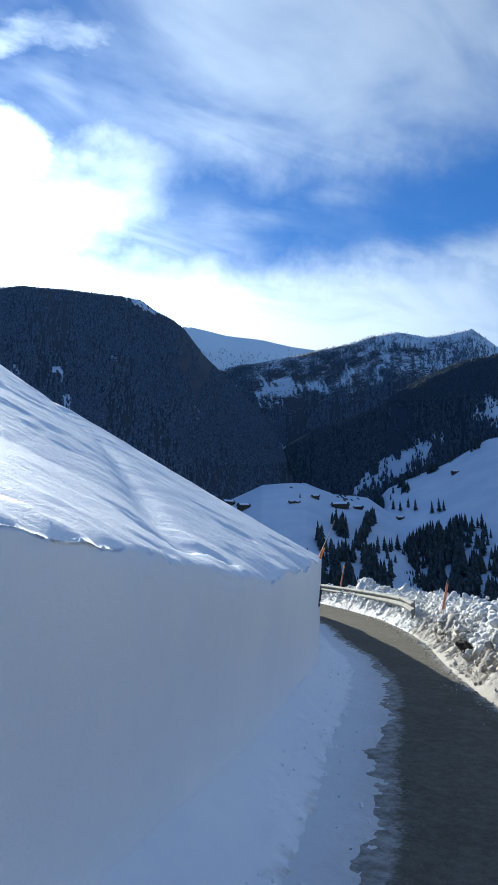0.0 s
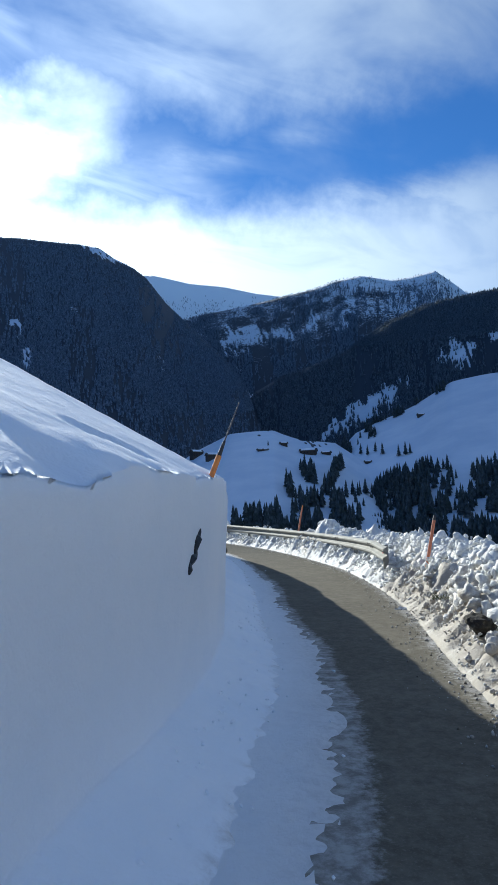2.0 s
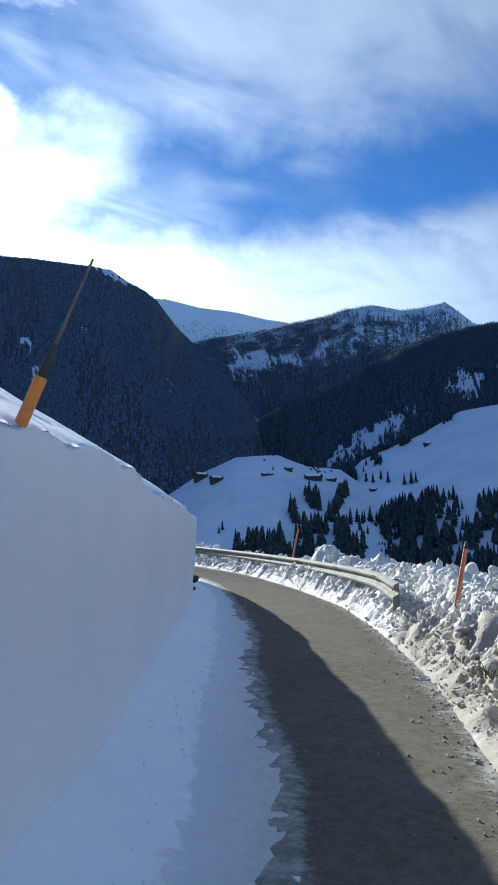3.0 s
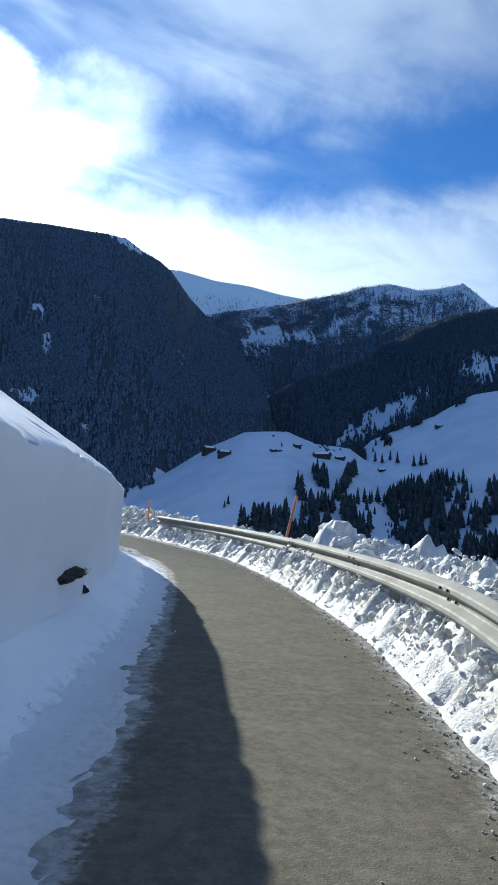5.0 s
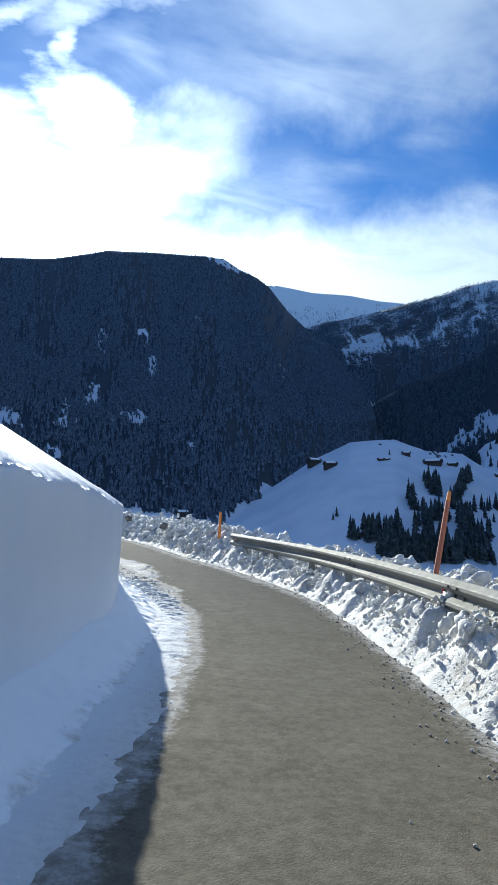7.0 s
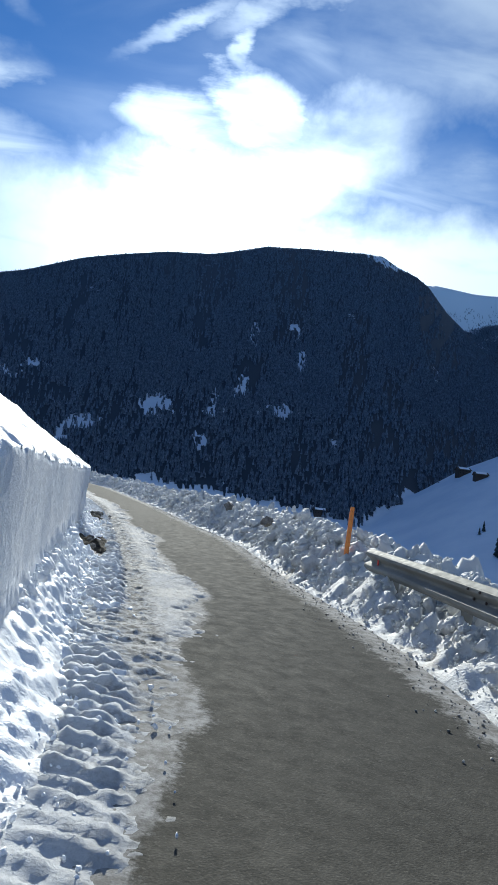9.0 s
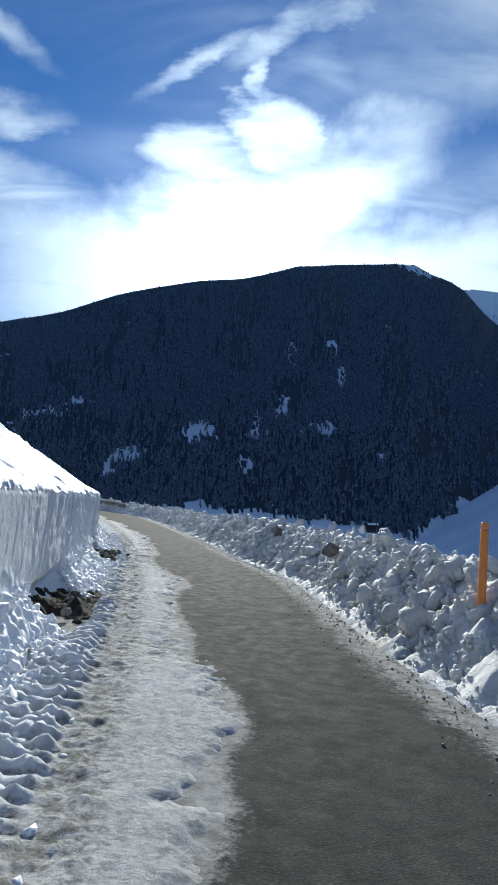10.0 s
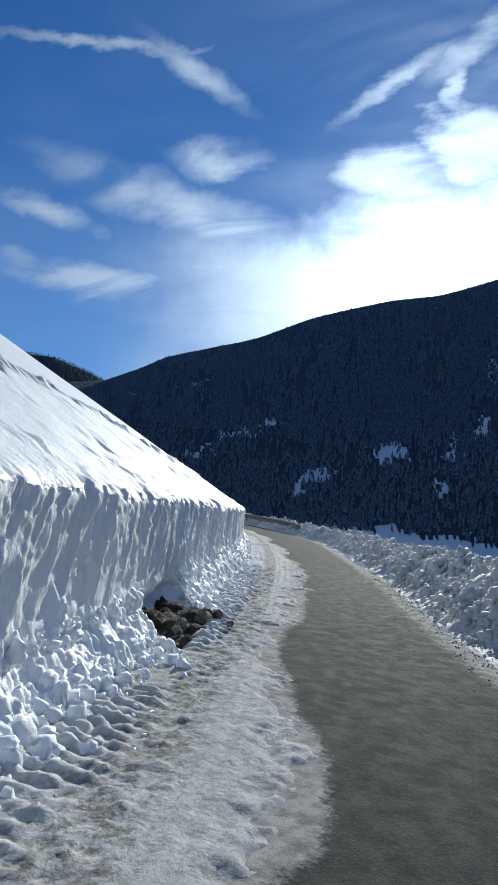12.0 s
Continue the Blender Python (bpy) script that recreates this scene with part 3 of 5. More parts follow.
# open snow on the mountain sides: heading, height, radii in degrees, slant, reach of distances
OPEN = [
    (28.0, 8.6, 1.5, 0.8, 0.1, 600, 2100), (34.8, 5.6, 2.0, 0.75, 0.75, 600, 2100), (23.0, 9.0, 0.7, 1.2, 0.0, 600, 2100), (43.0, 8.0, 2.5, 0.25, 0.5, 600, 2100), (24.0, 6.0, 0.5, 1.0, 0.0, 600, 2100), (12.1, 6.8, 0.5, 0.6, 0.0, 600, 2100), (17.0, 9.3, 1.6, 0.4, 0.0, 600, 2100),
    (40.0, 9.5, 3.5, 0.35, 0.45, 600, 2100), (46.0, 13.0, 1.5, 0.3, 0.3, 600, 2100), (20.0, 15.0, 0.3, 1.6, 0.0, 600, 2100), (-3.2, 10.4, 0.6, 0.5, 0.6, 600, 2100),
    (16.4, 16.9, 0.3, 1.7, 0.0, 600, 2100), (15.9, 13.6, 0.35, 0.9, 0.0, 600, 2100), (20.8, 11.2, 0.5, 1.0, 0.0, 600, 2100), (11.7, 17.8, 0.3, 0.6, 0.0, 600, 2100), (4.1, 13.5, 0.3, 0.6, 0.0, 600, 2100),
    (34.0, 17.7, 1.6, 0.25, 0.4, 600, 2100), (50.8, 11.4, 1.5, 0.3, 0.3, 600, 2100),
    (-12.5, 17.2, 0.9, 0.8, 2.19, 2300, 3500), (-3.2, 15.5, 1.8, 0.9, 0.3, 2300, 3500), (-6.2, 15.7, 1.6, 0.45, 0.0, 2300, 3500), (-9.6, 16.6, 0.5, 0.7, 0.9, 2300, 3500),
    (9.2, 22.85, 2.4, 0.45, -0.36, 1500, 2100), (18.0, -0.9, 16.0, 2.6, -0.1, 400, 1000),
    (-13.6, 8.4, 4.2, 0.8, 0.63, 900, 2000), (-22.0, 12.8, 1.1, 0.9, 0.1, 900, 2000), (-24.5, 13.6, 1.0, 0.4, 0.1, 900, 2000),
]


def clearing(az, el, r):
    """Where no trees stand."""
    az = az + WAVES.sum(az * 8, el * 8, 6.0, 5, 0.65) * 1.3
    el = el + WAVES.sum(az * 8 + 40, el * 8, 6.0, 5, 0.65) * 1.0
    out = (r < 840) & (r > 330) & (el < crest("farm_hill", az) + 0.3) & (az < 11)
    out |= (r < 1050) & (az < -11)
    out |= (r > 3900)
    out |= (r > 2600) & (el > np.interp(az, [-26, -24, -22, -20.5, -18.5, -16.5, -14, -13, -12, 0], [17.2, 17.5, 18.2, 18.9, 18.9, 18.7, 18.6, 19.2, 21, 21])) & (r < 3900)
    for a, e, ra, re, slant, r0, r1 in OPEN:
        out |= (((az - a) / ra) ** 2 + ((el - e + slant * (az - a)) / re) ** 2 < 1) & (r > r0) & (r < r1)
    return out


def cones(feet, high, wide, tiers, sides, lean=0.0):
    """Spruces as stacks of ragged skirts, all in one array of corners and one of triangles."""
    n = len(feet)
    v, f = [], []
    base = 0
    for k in range(tiers):
        z0 = 0.08 + 0.86 * k / tiers
        z1 = min(1.0, z0 + 1.5 / tiers) if k < tiers - 1 else 1.0
        rad = (1 - k / tiers) ** 0.85
        a = RNG.random((n, 1)) * 6.28 + np.arange(sides) * (6.283 / sides)
        ragged = rad * wide[:, None] * RNG.uniform(0.65, 1.2, (n, sides))
        ring = np.stack([feet[:, None, 0] + ragged * np.cos(a), feet[:, None, 1] + ragged * np.sin(a),
                         feet[:, None, 2] + high[:, None] * (z0 + RNG.uniform(-0.04, 0.03, (n, sides)))], -1)
        tip = feet + np.stack([0 * high, 0 * high, high * z1], -1)
        v.append(np.concatenate([ring, tip[:, None]], 1).reshape(-1, 3))
        i = base + np.arange(n)[:, None] * (sides + 1)
        j = np.arange(sides)
        f.append(np.stack([i + j, i + (j + 1) % sides, np.broadcast_to(i + sides, (n, sides))], -1).reshape(-1, 3))
        base += n * (sides + 1)
    return np.vstack(v), np.vstack(f)


def r_far(key):
    return RIDGES[key][0]


def wood(key, count, az0, az1, el0, high, tiers=2, sides=5, keep=None, thin=-0.12, rise=1.0, label="dense dark spruce forest on the shaded mountain side"):
    """A wood on the front of a ridge, thinned by the clearings."""
    az = RNG.uniform(az0, az1, count)
    top = crest(key, az)
    el = el0 + (top - el0) * RNG.random(count) ** rise
    ok = el < top - (0.02 if r_far(key) > 1500 else 0.0)
    az, el, top = az[ok], el[ok], top[ok]
    p = on_ridge(key, az, el)
    r = np.hypot(p[:, 0] - EYE[0], p[:, 1] - EYE[1])
    ok = ~clearing(az, el, r) | (RNG.random(len(az)) < np.where(r > 2300, 0.16, 0.12)) & (r < 3500) & (r > 900) if keep is None else keep(az, el)
    dense = WAVES.sum(az * 9, el * 4, 16.0, 5, 0.65) + WAVES.sum(az * 60, el * 9, 8.0, 3, 0.6) * 0.8 + RNG.random(len(az)) * 0.5
    ok &= dense > thin if keep is None else WAVES.sum(az * 10, el * 12, 7.0, 4, 0.65) + RNG.random(len(az)) * 0.3 > 0.02
    p, r = p[ok], r[ok]
    brow = np.clip((top - el)[ok] / 0.5, 0.65, 1.0) if r_far(key) > 1500 else 1.0
    p[:, 2] += wrinkle(az[ok], r) - 1.0
    h = high * brow * RNG.uniform(0.55, 1.15, len(p))
    v, f = cones(p, h, h * RNG.uniform(0.16, 0.25, len(p)), tiers, sides)
    tagged(new("forest", mesh_from("forest", v, f, {"spur": SHADE_NEEDLES, "far_west": SHADE_NEEDLES, "right_field": DARK_NEEDLES, "farm_hill": DARK_NEEDLES}.get(key, NEEDLES), False)), label, "forest", kind="stuff")


build_ground()
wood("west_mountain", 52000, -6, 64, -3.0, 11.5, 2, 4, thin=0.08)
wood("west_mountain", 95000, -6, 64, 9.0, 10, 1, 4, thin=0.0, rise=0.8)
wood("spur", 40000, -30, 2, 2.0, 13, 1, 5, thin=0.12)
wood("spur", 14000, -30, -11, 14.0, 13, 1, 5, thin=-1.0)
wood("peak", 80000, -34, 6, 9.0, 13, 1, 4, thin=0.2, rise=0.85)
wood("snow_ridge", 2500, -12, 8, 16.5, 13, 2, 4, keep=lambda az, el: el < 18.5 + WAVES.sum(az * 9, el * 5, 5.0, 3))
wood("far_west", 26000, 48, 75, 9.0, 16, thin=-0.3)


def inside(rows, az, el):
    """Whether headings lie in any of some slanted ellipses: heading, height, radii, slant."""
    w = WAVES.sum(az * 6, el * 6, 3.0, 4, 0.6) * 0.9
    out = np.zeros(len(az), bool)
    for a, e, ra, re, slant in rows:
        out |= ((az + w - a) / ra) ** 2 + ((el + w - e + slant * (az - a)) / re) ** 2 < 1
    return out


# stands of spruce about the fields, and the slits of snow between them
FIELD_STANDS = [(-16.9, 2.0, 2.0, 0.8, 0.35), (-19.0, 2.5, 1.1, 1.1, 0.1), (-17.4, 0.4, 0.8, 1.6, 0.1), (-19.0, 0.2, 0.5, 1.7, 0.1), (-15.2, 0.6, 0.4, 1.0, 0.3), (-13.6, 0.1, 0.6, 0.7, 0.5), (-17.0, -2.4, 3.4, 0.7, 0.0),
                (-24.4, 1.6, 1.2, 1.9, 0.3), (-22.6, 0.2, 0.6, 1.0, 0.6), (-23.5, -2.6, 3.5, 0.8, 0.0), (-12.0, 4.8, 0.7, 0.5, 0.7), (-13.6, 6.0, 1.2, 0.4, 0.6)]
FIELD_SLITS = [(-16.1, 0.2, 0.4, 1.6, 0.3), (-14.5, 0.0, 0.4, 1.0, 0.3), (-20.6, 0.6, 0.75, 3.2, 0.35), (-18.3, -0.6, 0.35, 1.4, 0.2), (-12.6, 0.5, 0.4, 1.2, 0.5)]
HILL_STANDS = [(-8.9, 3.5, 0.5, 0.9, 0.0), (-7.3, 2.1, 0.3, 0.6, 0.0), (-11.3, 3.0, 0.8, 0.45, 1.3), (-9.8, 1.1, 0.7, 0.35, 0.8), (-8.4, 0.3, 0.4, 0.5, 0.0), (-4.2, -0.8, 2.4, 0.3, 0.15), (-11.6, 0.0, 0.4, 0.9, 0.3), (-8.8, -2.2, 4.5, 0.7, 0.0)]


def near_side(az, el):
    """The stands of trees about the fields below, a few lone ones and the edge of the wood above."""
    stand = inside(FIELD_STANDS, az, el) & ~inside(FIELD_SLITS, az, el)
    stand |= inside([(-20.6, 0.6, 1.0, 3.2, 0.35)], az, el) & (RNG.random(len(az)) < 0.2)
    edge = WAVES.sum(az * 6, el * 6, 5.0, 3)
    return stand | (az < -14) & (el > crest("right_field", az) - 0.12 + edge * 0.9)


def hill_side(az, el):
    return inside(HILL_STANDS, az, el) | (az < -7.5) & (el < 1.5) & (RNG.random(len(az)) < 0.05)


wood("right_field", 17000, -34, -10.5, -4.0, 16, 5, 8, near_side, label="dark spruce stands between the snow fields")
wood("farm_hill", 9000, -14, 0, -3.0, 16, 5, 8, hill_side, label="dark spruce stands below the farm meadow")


# ---- the road and its snow ----
def along(line, a, b, step):
    """The stretch of a line between two values of y, at even steps, with its headings to the left."""
    keep = line[(line[:, 1] >= a) & (np.maximum.accumulate(line[:, 1]) <= b)]
    keep = curve_points(keep[::4], step)
    d = tangents(keep)
    return keep, np.stack([-d[:, 1], d[:, 0]], 1)


def sheet(name, line, left, n, high, mat):
    """A strip along a line: n and high are rows x columns, the way to the left and the height over the road."""
    xy = line[:, None] + left[:, None] * n[..., None]
    return mesh_from(name, lay(np.concatenate([xy, high[..., None]], -1)).reshape(-1, 3), grid_faces(*n.shape), mat)


def smooth(x, a, b):
    t = np.clip((x - a) / (b - a), 0, 1)
    return t * t * (3 - 2 * t)


def packed_wide(y):
    """How far the packed snow reaches from the cut face, in uneven lobes."""
    return np.interp(y, [-10, 5, 22, 29, 33, 38, 70], [0.85, 0.95, 0.95, 0.95, 1.3, 1.6, 1.6]) + WAVES.sum(y * 0.36, 0 * y + 3, 0.8, 3, 0.55) * (0.16 + 0.5 * smooth(y, 28, 34))


def build_road():
    line, left = along(EDGE, -20, 79.4, 0.2)
    n = np.broadcast_to(np.linspace(-1.4, 7.5, 70), (len(line), 70))
    xy = line[:, None] + left[:, None] * n[..., None]
    high = 0.13 - 0.06 * np.clip(n, -1.2, 5.5) + WAVES.sum(xy[..., 0], xy[..., 1], 3.0, 3) * 0.006 + WAVES.sum(xy[..., 0] + 50, xy[..., 1], 0.5, 2) * 0.002
    inner = -beside(WALL, xy[..., 0], xy[..., 1])[0] - packed_wide(xy[..., 1])
    dusted = np.maximum(smooth(inner, 0.3, -0.1), smooth(n, 0.7 + 0.3 * smooth(xy[..., 1], 28, 36), 0.0) * (0.75 + 0.2 * smooth(xy[..., 1], 28, 36)))
    me = sheet("road", line, left, n, high, ASPHALT)
    me.attributes.new("dusted", "FLOAT", "POINT").data.foreach_set("value", dusted.ravel().astype(np.float32))
    tagged(new("road", me), "narrow worn grey asphalt mountain road with salt stains", "road", kind="structure")


def uneven(line, left, step, coarse, y0, y1):
    """Of evenly set points, all between y0 and y1 and every few outside, with the way along the line."""
    i = np.arange(len(line))
    keep = (line[:, 1] > y0) & (line[:, 1] < y1) | (i % coarse == 0)
    return line[keep], left[keep], i[keep, None] * step


def hollow_at(y):
    """Two hollows where the plough bared the earth under the bank."""
    return np.exp(-((y - 44.45) / 0.75) ** 4) + 0.8 * np.exp(-((y - 38.6) / 0.9) ** 4)


def build_packed():
    line, left, s = uneven(*along(WALL, -10, 70, 0.022), 0.022, 3, 27, 51)
    n = np.broadcast_to(-np.linspace(-0.1, 3.2, 112), (len(line), 112))
    xy = line[:, None] + left[:, None] * n[..., None]
    x, y = xy[..., 0], xy[..., 1]
    late = smooth(y, 28, 34)
    fingers = WAVES.sum(x + 40, y, 0.5, 5, 0.7) * (0.1 + 0.3 * late)
    gone = -n - packed_wide(y) + 0.04 - fingers
    wave = np.sin(s * 45 - n * 9 + WAVES.sum(x, y, 1.6, 2) * 2.0 + WAVES.sum(x, y, 0.12, 2) * 0.9)
    cleat = smooth(wave, -0.25, 0.45) * smooth(-n - 0.36 * (1 - late), 0.28, 0.4) * smooth(-n - 0.3 * (1 - late), 0.88, 0.7) * smooth(WAVES.sum(x + 7, y, 2.4, 3), -0.35, 0.0) * (0.38 + 0.62 * late) * (late + (1 - late) * smooth(gone, -0.1, -0.4))
    trodden = smooth(-n, 0.55, 0.75) * smooth(-n, 1.25, 1.0) * (0.35 + 0.65 * late)
    rut = smooth(-n, 1.0, 1.15) * smooth(-n, 1.8, 1.6)
    groove = np.abs(np.sin(n * 24 + WAVES.sum(x, y, 2.5, 2) * 1.5)) * rut
    crumb = WAVES.sum(x, y, 0.1, 3, 0.7) * (1 - 0.6 * rut)
    clod = np.clip(WAVES.sum(x + 3, y, 0.075, 2, 0.7), -0.05, 0.5)
    high = bed(x, y) + WAVES.sum(x, y, 3.0, 3) * 0.006 + 0.04 * smooth(gone, 0.1, -0.25) - 0.012 + cleat * (0.045 + 0.04 * crumb) + trodden * clod * 0.035 + crumb * 0.016 + groove * 0.008
    high = high - smooth(gone, 0.08, 0.35) * 0.12 - hollow_at(y) * 0.18 * smooth(-n, 0.62, 0.4)
    me = sheet("packed_snow", line, left, n, high, PACKED)
    fresh = np.maximum(0.85 * cleat, 0.92 * smooth(-n, 1.3, 0.5) * (1 - late))
    for key, value in (("fresh", fresh), ("trodden", trodden * late * (1 - cleat))):
        me.attributes.new(key, "FLOAT", "POINT").data.foreach_set("value", value.ravel().astype(np.float32))
    tagged(new("packed_snow", me), "packed dirty snow with tyre tread marks beside the bank", "snow", kind="stuff")


def build_bank():
    line, left, s = uneven(*along(WALL, -10, 71.5, 0.02), 0.02, 3, 28, 52)
    y = line[:, 1:2]
    rough, scrape = smooth(y, 29, 36), smooth(y, 35.5, 42)
    mean = wall_high(y)
    notch = np.round(WAVES.sum(s, 0 * s + 2, 1.7, 2) * 5) / 5
    top = mean + WAVES.sum(s, 0 * s, 1.1, 5, 0.6) * (0.07 - 0.02 * rough) + notch * 0.04 * smooth(y, 9, 4)
    toe, face = np.linspace(0, 1, 26)[None, :-1], np.linspace(0, 1, 62)[None]
    slope = np.r_[0.0, np.linspace(0.04, 0.6, 11), np.linspace(0.7, 6, 46), np.geomspace(6.6, 30, 13)][None]
    hollow = hollow_at(y)
    heap = 0.2 + rough * 0.1 + WAVES.sum(s, 0 * s + 4, 1.1, 3) * 0.16 * (0.4 + rough)
    heap = heap * (1 - 0.75 * hollow)
    reach = 0.75 - 0.35 * rough
    n_toe = -reach * (1 - toe)
    lump = np.abs(WAVES.sum(s + 0 * toe, toe * 0.9 + 0 * s, 0.2, 3, 0.5)) * 1.8 - 0.2
    base = bed(line[:, :1], y)
    h_toe = base * (1 - toe) + heap * toe ** (1.8 - 0.6 * rough) + lump * (0.035 + 0.065 * rough) * (1 - 0.9 * hollow) * np.sin(np.pi * np.clip(toe * 0.8 + 0.1, 0, 1)) - 0.14 * (1 - toe) ** 6 - 0.12 * hollow * (1 - toe) + 0.05 * (1 - rough) * (1 - toe)
    h_face = heap + (top - heap) * face
    # thin ribs left by the plough, leaning forward up the face, broken and uneven
    lean = s - 0.42 * h_face + WAVES.sum(s, h_face, 0.7, 2) * 0.05
    spread = WAVES.sum(s, h_face * 0.6, 0.6, 3, 0.6)
    rib = np.clip(1 - np.abs(WAVES.sum(lean, h_face * 0.1, 0.26, 1)) * 9, 0, 1) * smooth(spread, -0.22, 0.12)
    thin = np.clip(1 - np.abs(WAVES.sum(lean + 5, h_face * 0.16, 0.15, 1)) * 6, 0, 1) * smooth(-spread, -0.2, 0.15)
    broad = WAVES.sum(s, h_face, 2.4, 3)
    rugged = WAVES.sum(s + 31, h_face, 0.12, 3, 0.65)
    flake = smooth(WAVES.sum(lean + 2, h_face * 0.5, 0.55, 3, 0.6), 0.1, 0.22)
    n_face = 0.05 * face - (rib * 0.042 + thin * 0.022) * (0.03 + 0.97 * scrape) + rugged * 0.022 * (0.15 + 0.85 * scrape) + flake * 0.03 * scrape + broad * (0.07 - 0.04 * rough)
    n_face = n_face + smooth(face, 0.95, 1.0) * (0.05 * np.abs(WAVES.sum(s, h_face + 9, 0.2, 4, 0.65)))
    low = smooth(face, 0.3 + 0.25 * WAVES.sum(s, 0 * s + 7, 0.8, 3), 0.0)
    rubble = low * np.abs(WAVES.sum(s + 3, h_face * 1.2, 0.22, 3, 0.5)) * 0.14 * rough * (1 - hollow)
    n_face = n_face - rubble + hollow * 0.3 * smooth(face, 0.25, 0.0)
    edge = n_face[:, -1:]
    n_slope = edge * np.exp(-slope / 0.15) + slope
    far = smooth(slope, 0.1, 3.0)
    drift = WAVES.sum(s * 0.7 + n_slope * 0.3, n_slope * 0.8, 6.0, 2) * 0.12 * far + WAVES.sum(s * 0.5 - n_slope * 0.45, n_slope * 0.3 + s * 0.12, 1.3, 4, 0.5) * (0.02 + 0.005 * rough) * smooth(slope, 0.0, 0.8) + WAVES.sum(s + 11, n_slope, 0.16, 3, 0.7) * 0.012 * (1 - rough)
    # the trace of a small slide across the slope, and a steep wind furrow near the start
    track = n_slope - 2.3 - WAVES.sum(s, 0 * s, 5.0, 3) * 1.3
    crumbs = np.clip(WAVES.sum(s, n_slope, 0.26, 4, 0.7) + 0.05, 0, 1) * np.exp(-(track / 0.22) ** 2) * 0.15 * smooth(y, 20, 36)
    crumbs = crumbs + np.clip(WAVES.sum(s + 20, n_slope, 0.3, 3, 0.7) - 0.22, 0, 1) * 0.2 * smooth(y, 26, 36) * smooth(n_slope, 3.0, 1.0) * 0.35
    v = y - 4.1 - 1.65 * (n_slope - 0.2)
    furrow = np.exp(-((v + 0.35) / 0.3) ** 2) * 0.07 * smooth(n_slope, 0.1, 0.6)
    dent = np.clip(WAVES.sum(s + 60, n_slope, 0.5, 2) - 0.33, 0, 1) * smooth(n_slope, 2.5, 0.4) * 0.3
    h_slope = mean + (top - mean) * np.exp(-slope / 0.35) + slope * np.interp(y, *HILL) + drift + crumbs - furrow - dent + WAVES.sum(s, n_slope, 0.3, 3) * 0.012
    h_slope = h_slope + np.abs(WAVES.sum(s, n_slope * 1.5, 0.14, 3, 0.7)) * 0.07 * np.exp(-slope / 0.14) * smooth(slope, 0.0, 0.04) * (0.4 + 0.6 * rough)
    n = np.hstack([n_toe + n_face[:, :1], n_face, n_slope])
    high = np.hstack([h_toe, h_face, h_slope])
    me = sheet("snow_bank", line, left, n, high, SNOW)
    grimy = np.hstack([smooth(toe, 0.6, 0.0) * (0.6 + 0.4 * rough), 0 * n_face, 0 * n_slope])
    scraped = np.hstack([0 * n_toe, smooth(face, 0.1, 0.4) * smooth(face, 1.0, 0.93) * (0.05 + 0.6 * scrape), 0 * n_slope])
    for key, value in (("grimy", grimy), ("scraped", scraped), ("lean", s - 0.42 * high)):
        me.attributes.new(key, "FLOAT", "POINT").data.foreach_set("value", value.ravel().astype(np.float32))
    tagged(new("snow_bank", me), "high snow bank cut by a snow plough under a smooth snow slope", "snow bank", kind="structure")


def berm_high(y, n):
    """The height of the ploughed snow at n metres outside the road's edge."""
    peak = np.interp(y, [-20, 8, 13, 16, 19, 24.5, 26, 27.5, 29, 36, 39, 42, 46, 52, 62, 80], [0.8, 0.85, 0.95, 0.95, 0.92, 0.92, 0.98, 0.95, 0.78, 0.65, 0.85, 0.95, 0.95, 0.8, 0.75, 0.7])
    railed = smooth(y, 17, 19) * smooth(y, 38.5, 37)
    front = smooth(n, -0.25, 0.9) * (1 - railed) + railed * (0.46 * smooth(n, -0.2, 0.25) + 0.54 * smooth(n, 0.45, 1.1))
    return 0.13 + 0.06 * np.clip(-n, 0, 1) + (peak - 0.1) * front * smooth(n, 3.0, 1.6) - smooth(n, 1.8, 3.2) * 1.5


# heaps of blocks along the berm: place, height, reach
HEAPS = [(5.3, 26.9, 1.3, 1.2), (4.9, 14.0, 0.85, 1.2), (4.7, 12.0, 0.75, 1.0), (-0.5, 42.1, 1.0, 1.2), (-3.5, 46.3, 0.95, 1.3), (0.1, 40.5, 0.9, 0.8)]


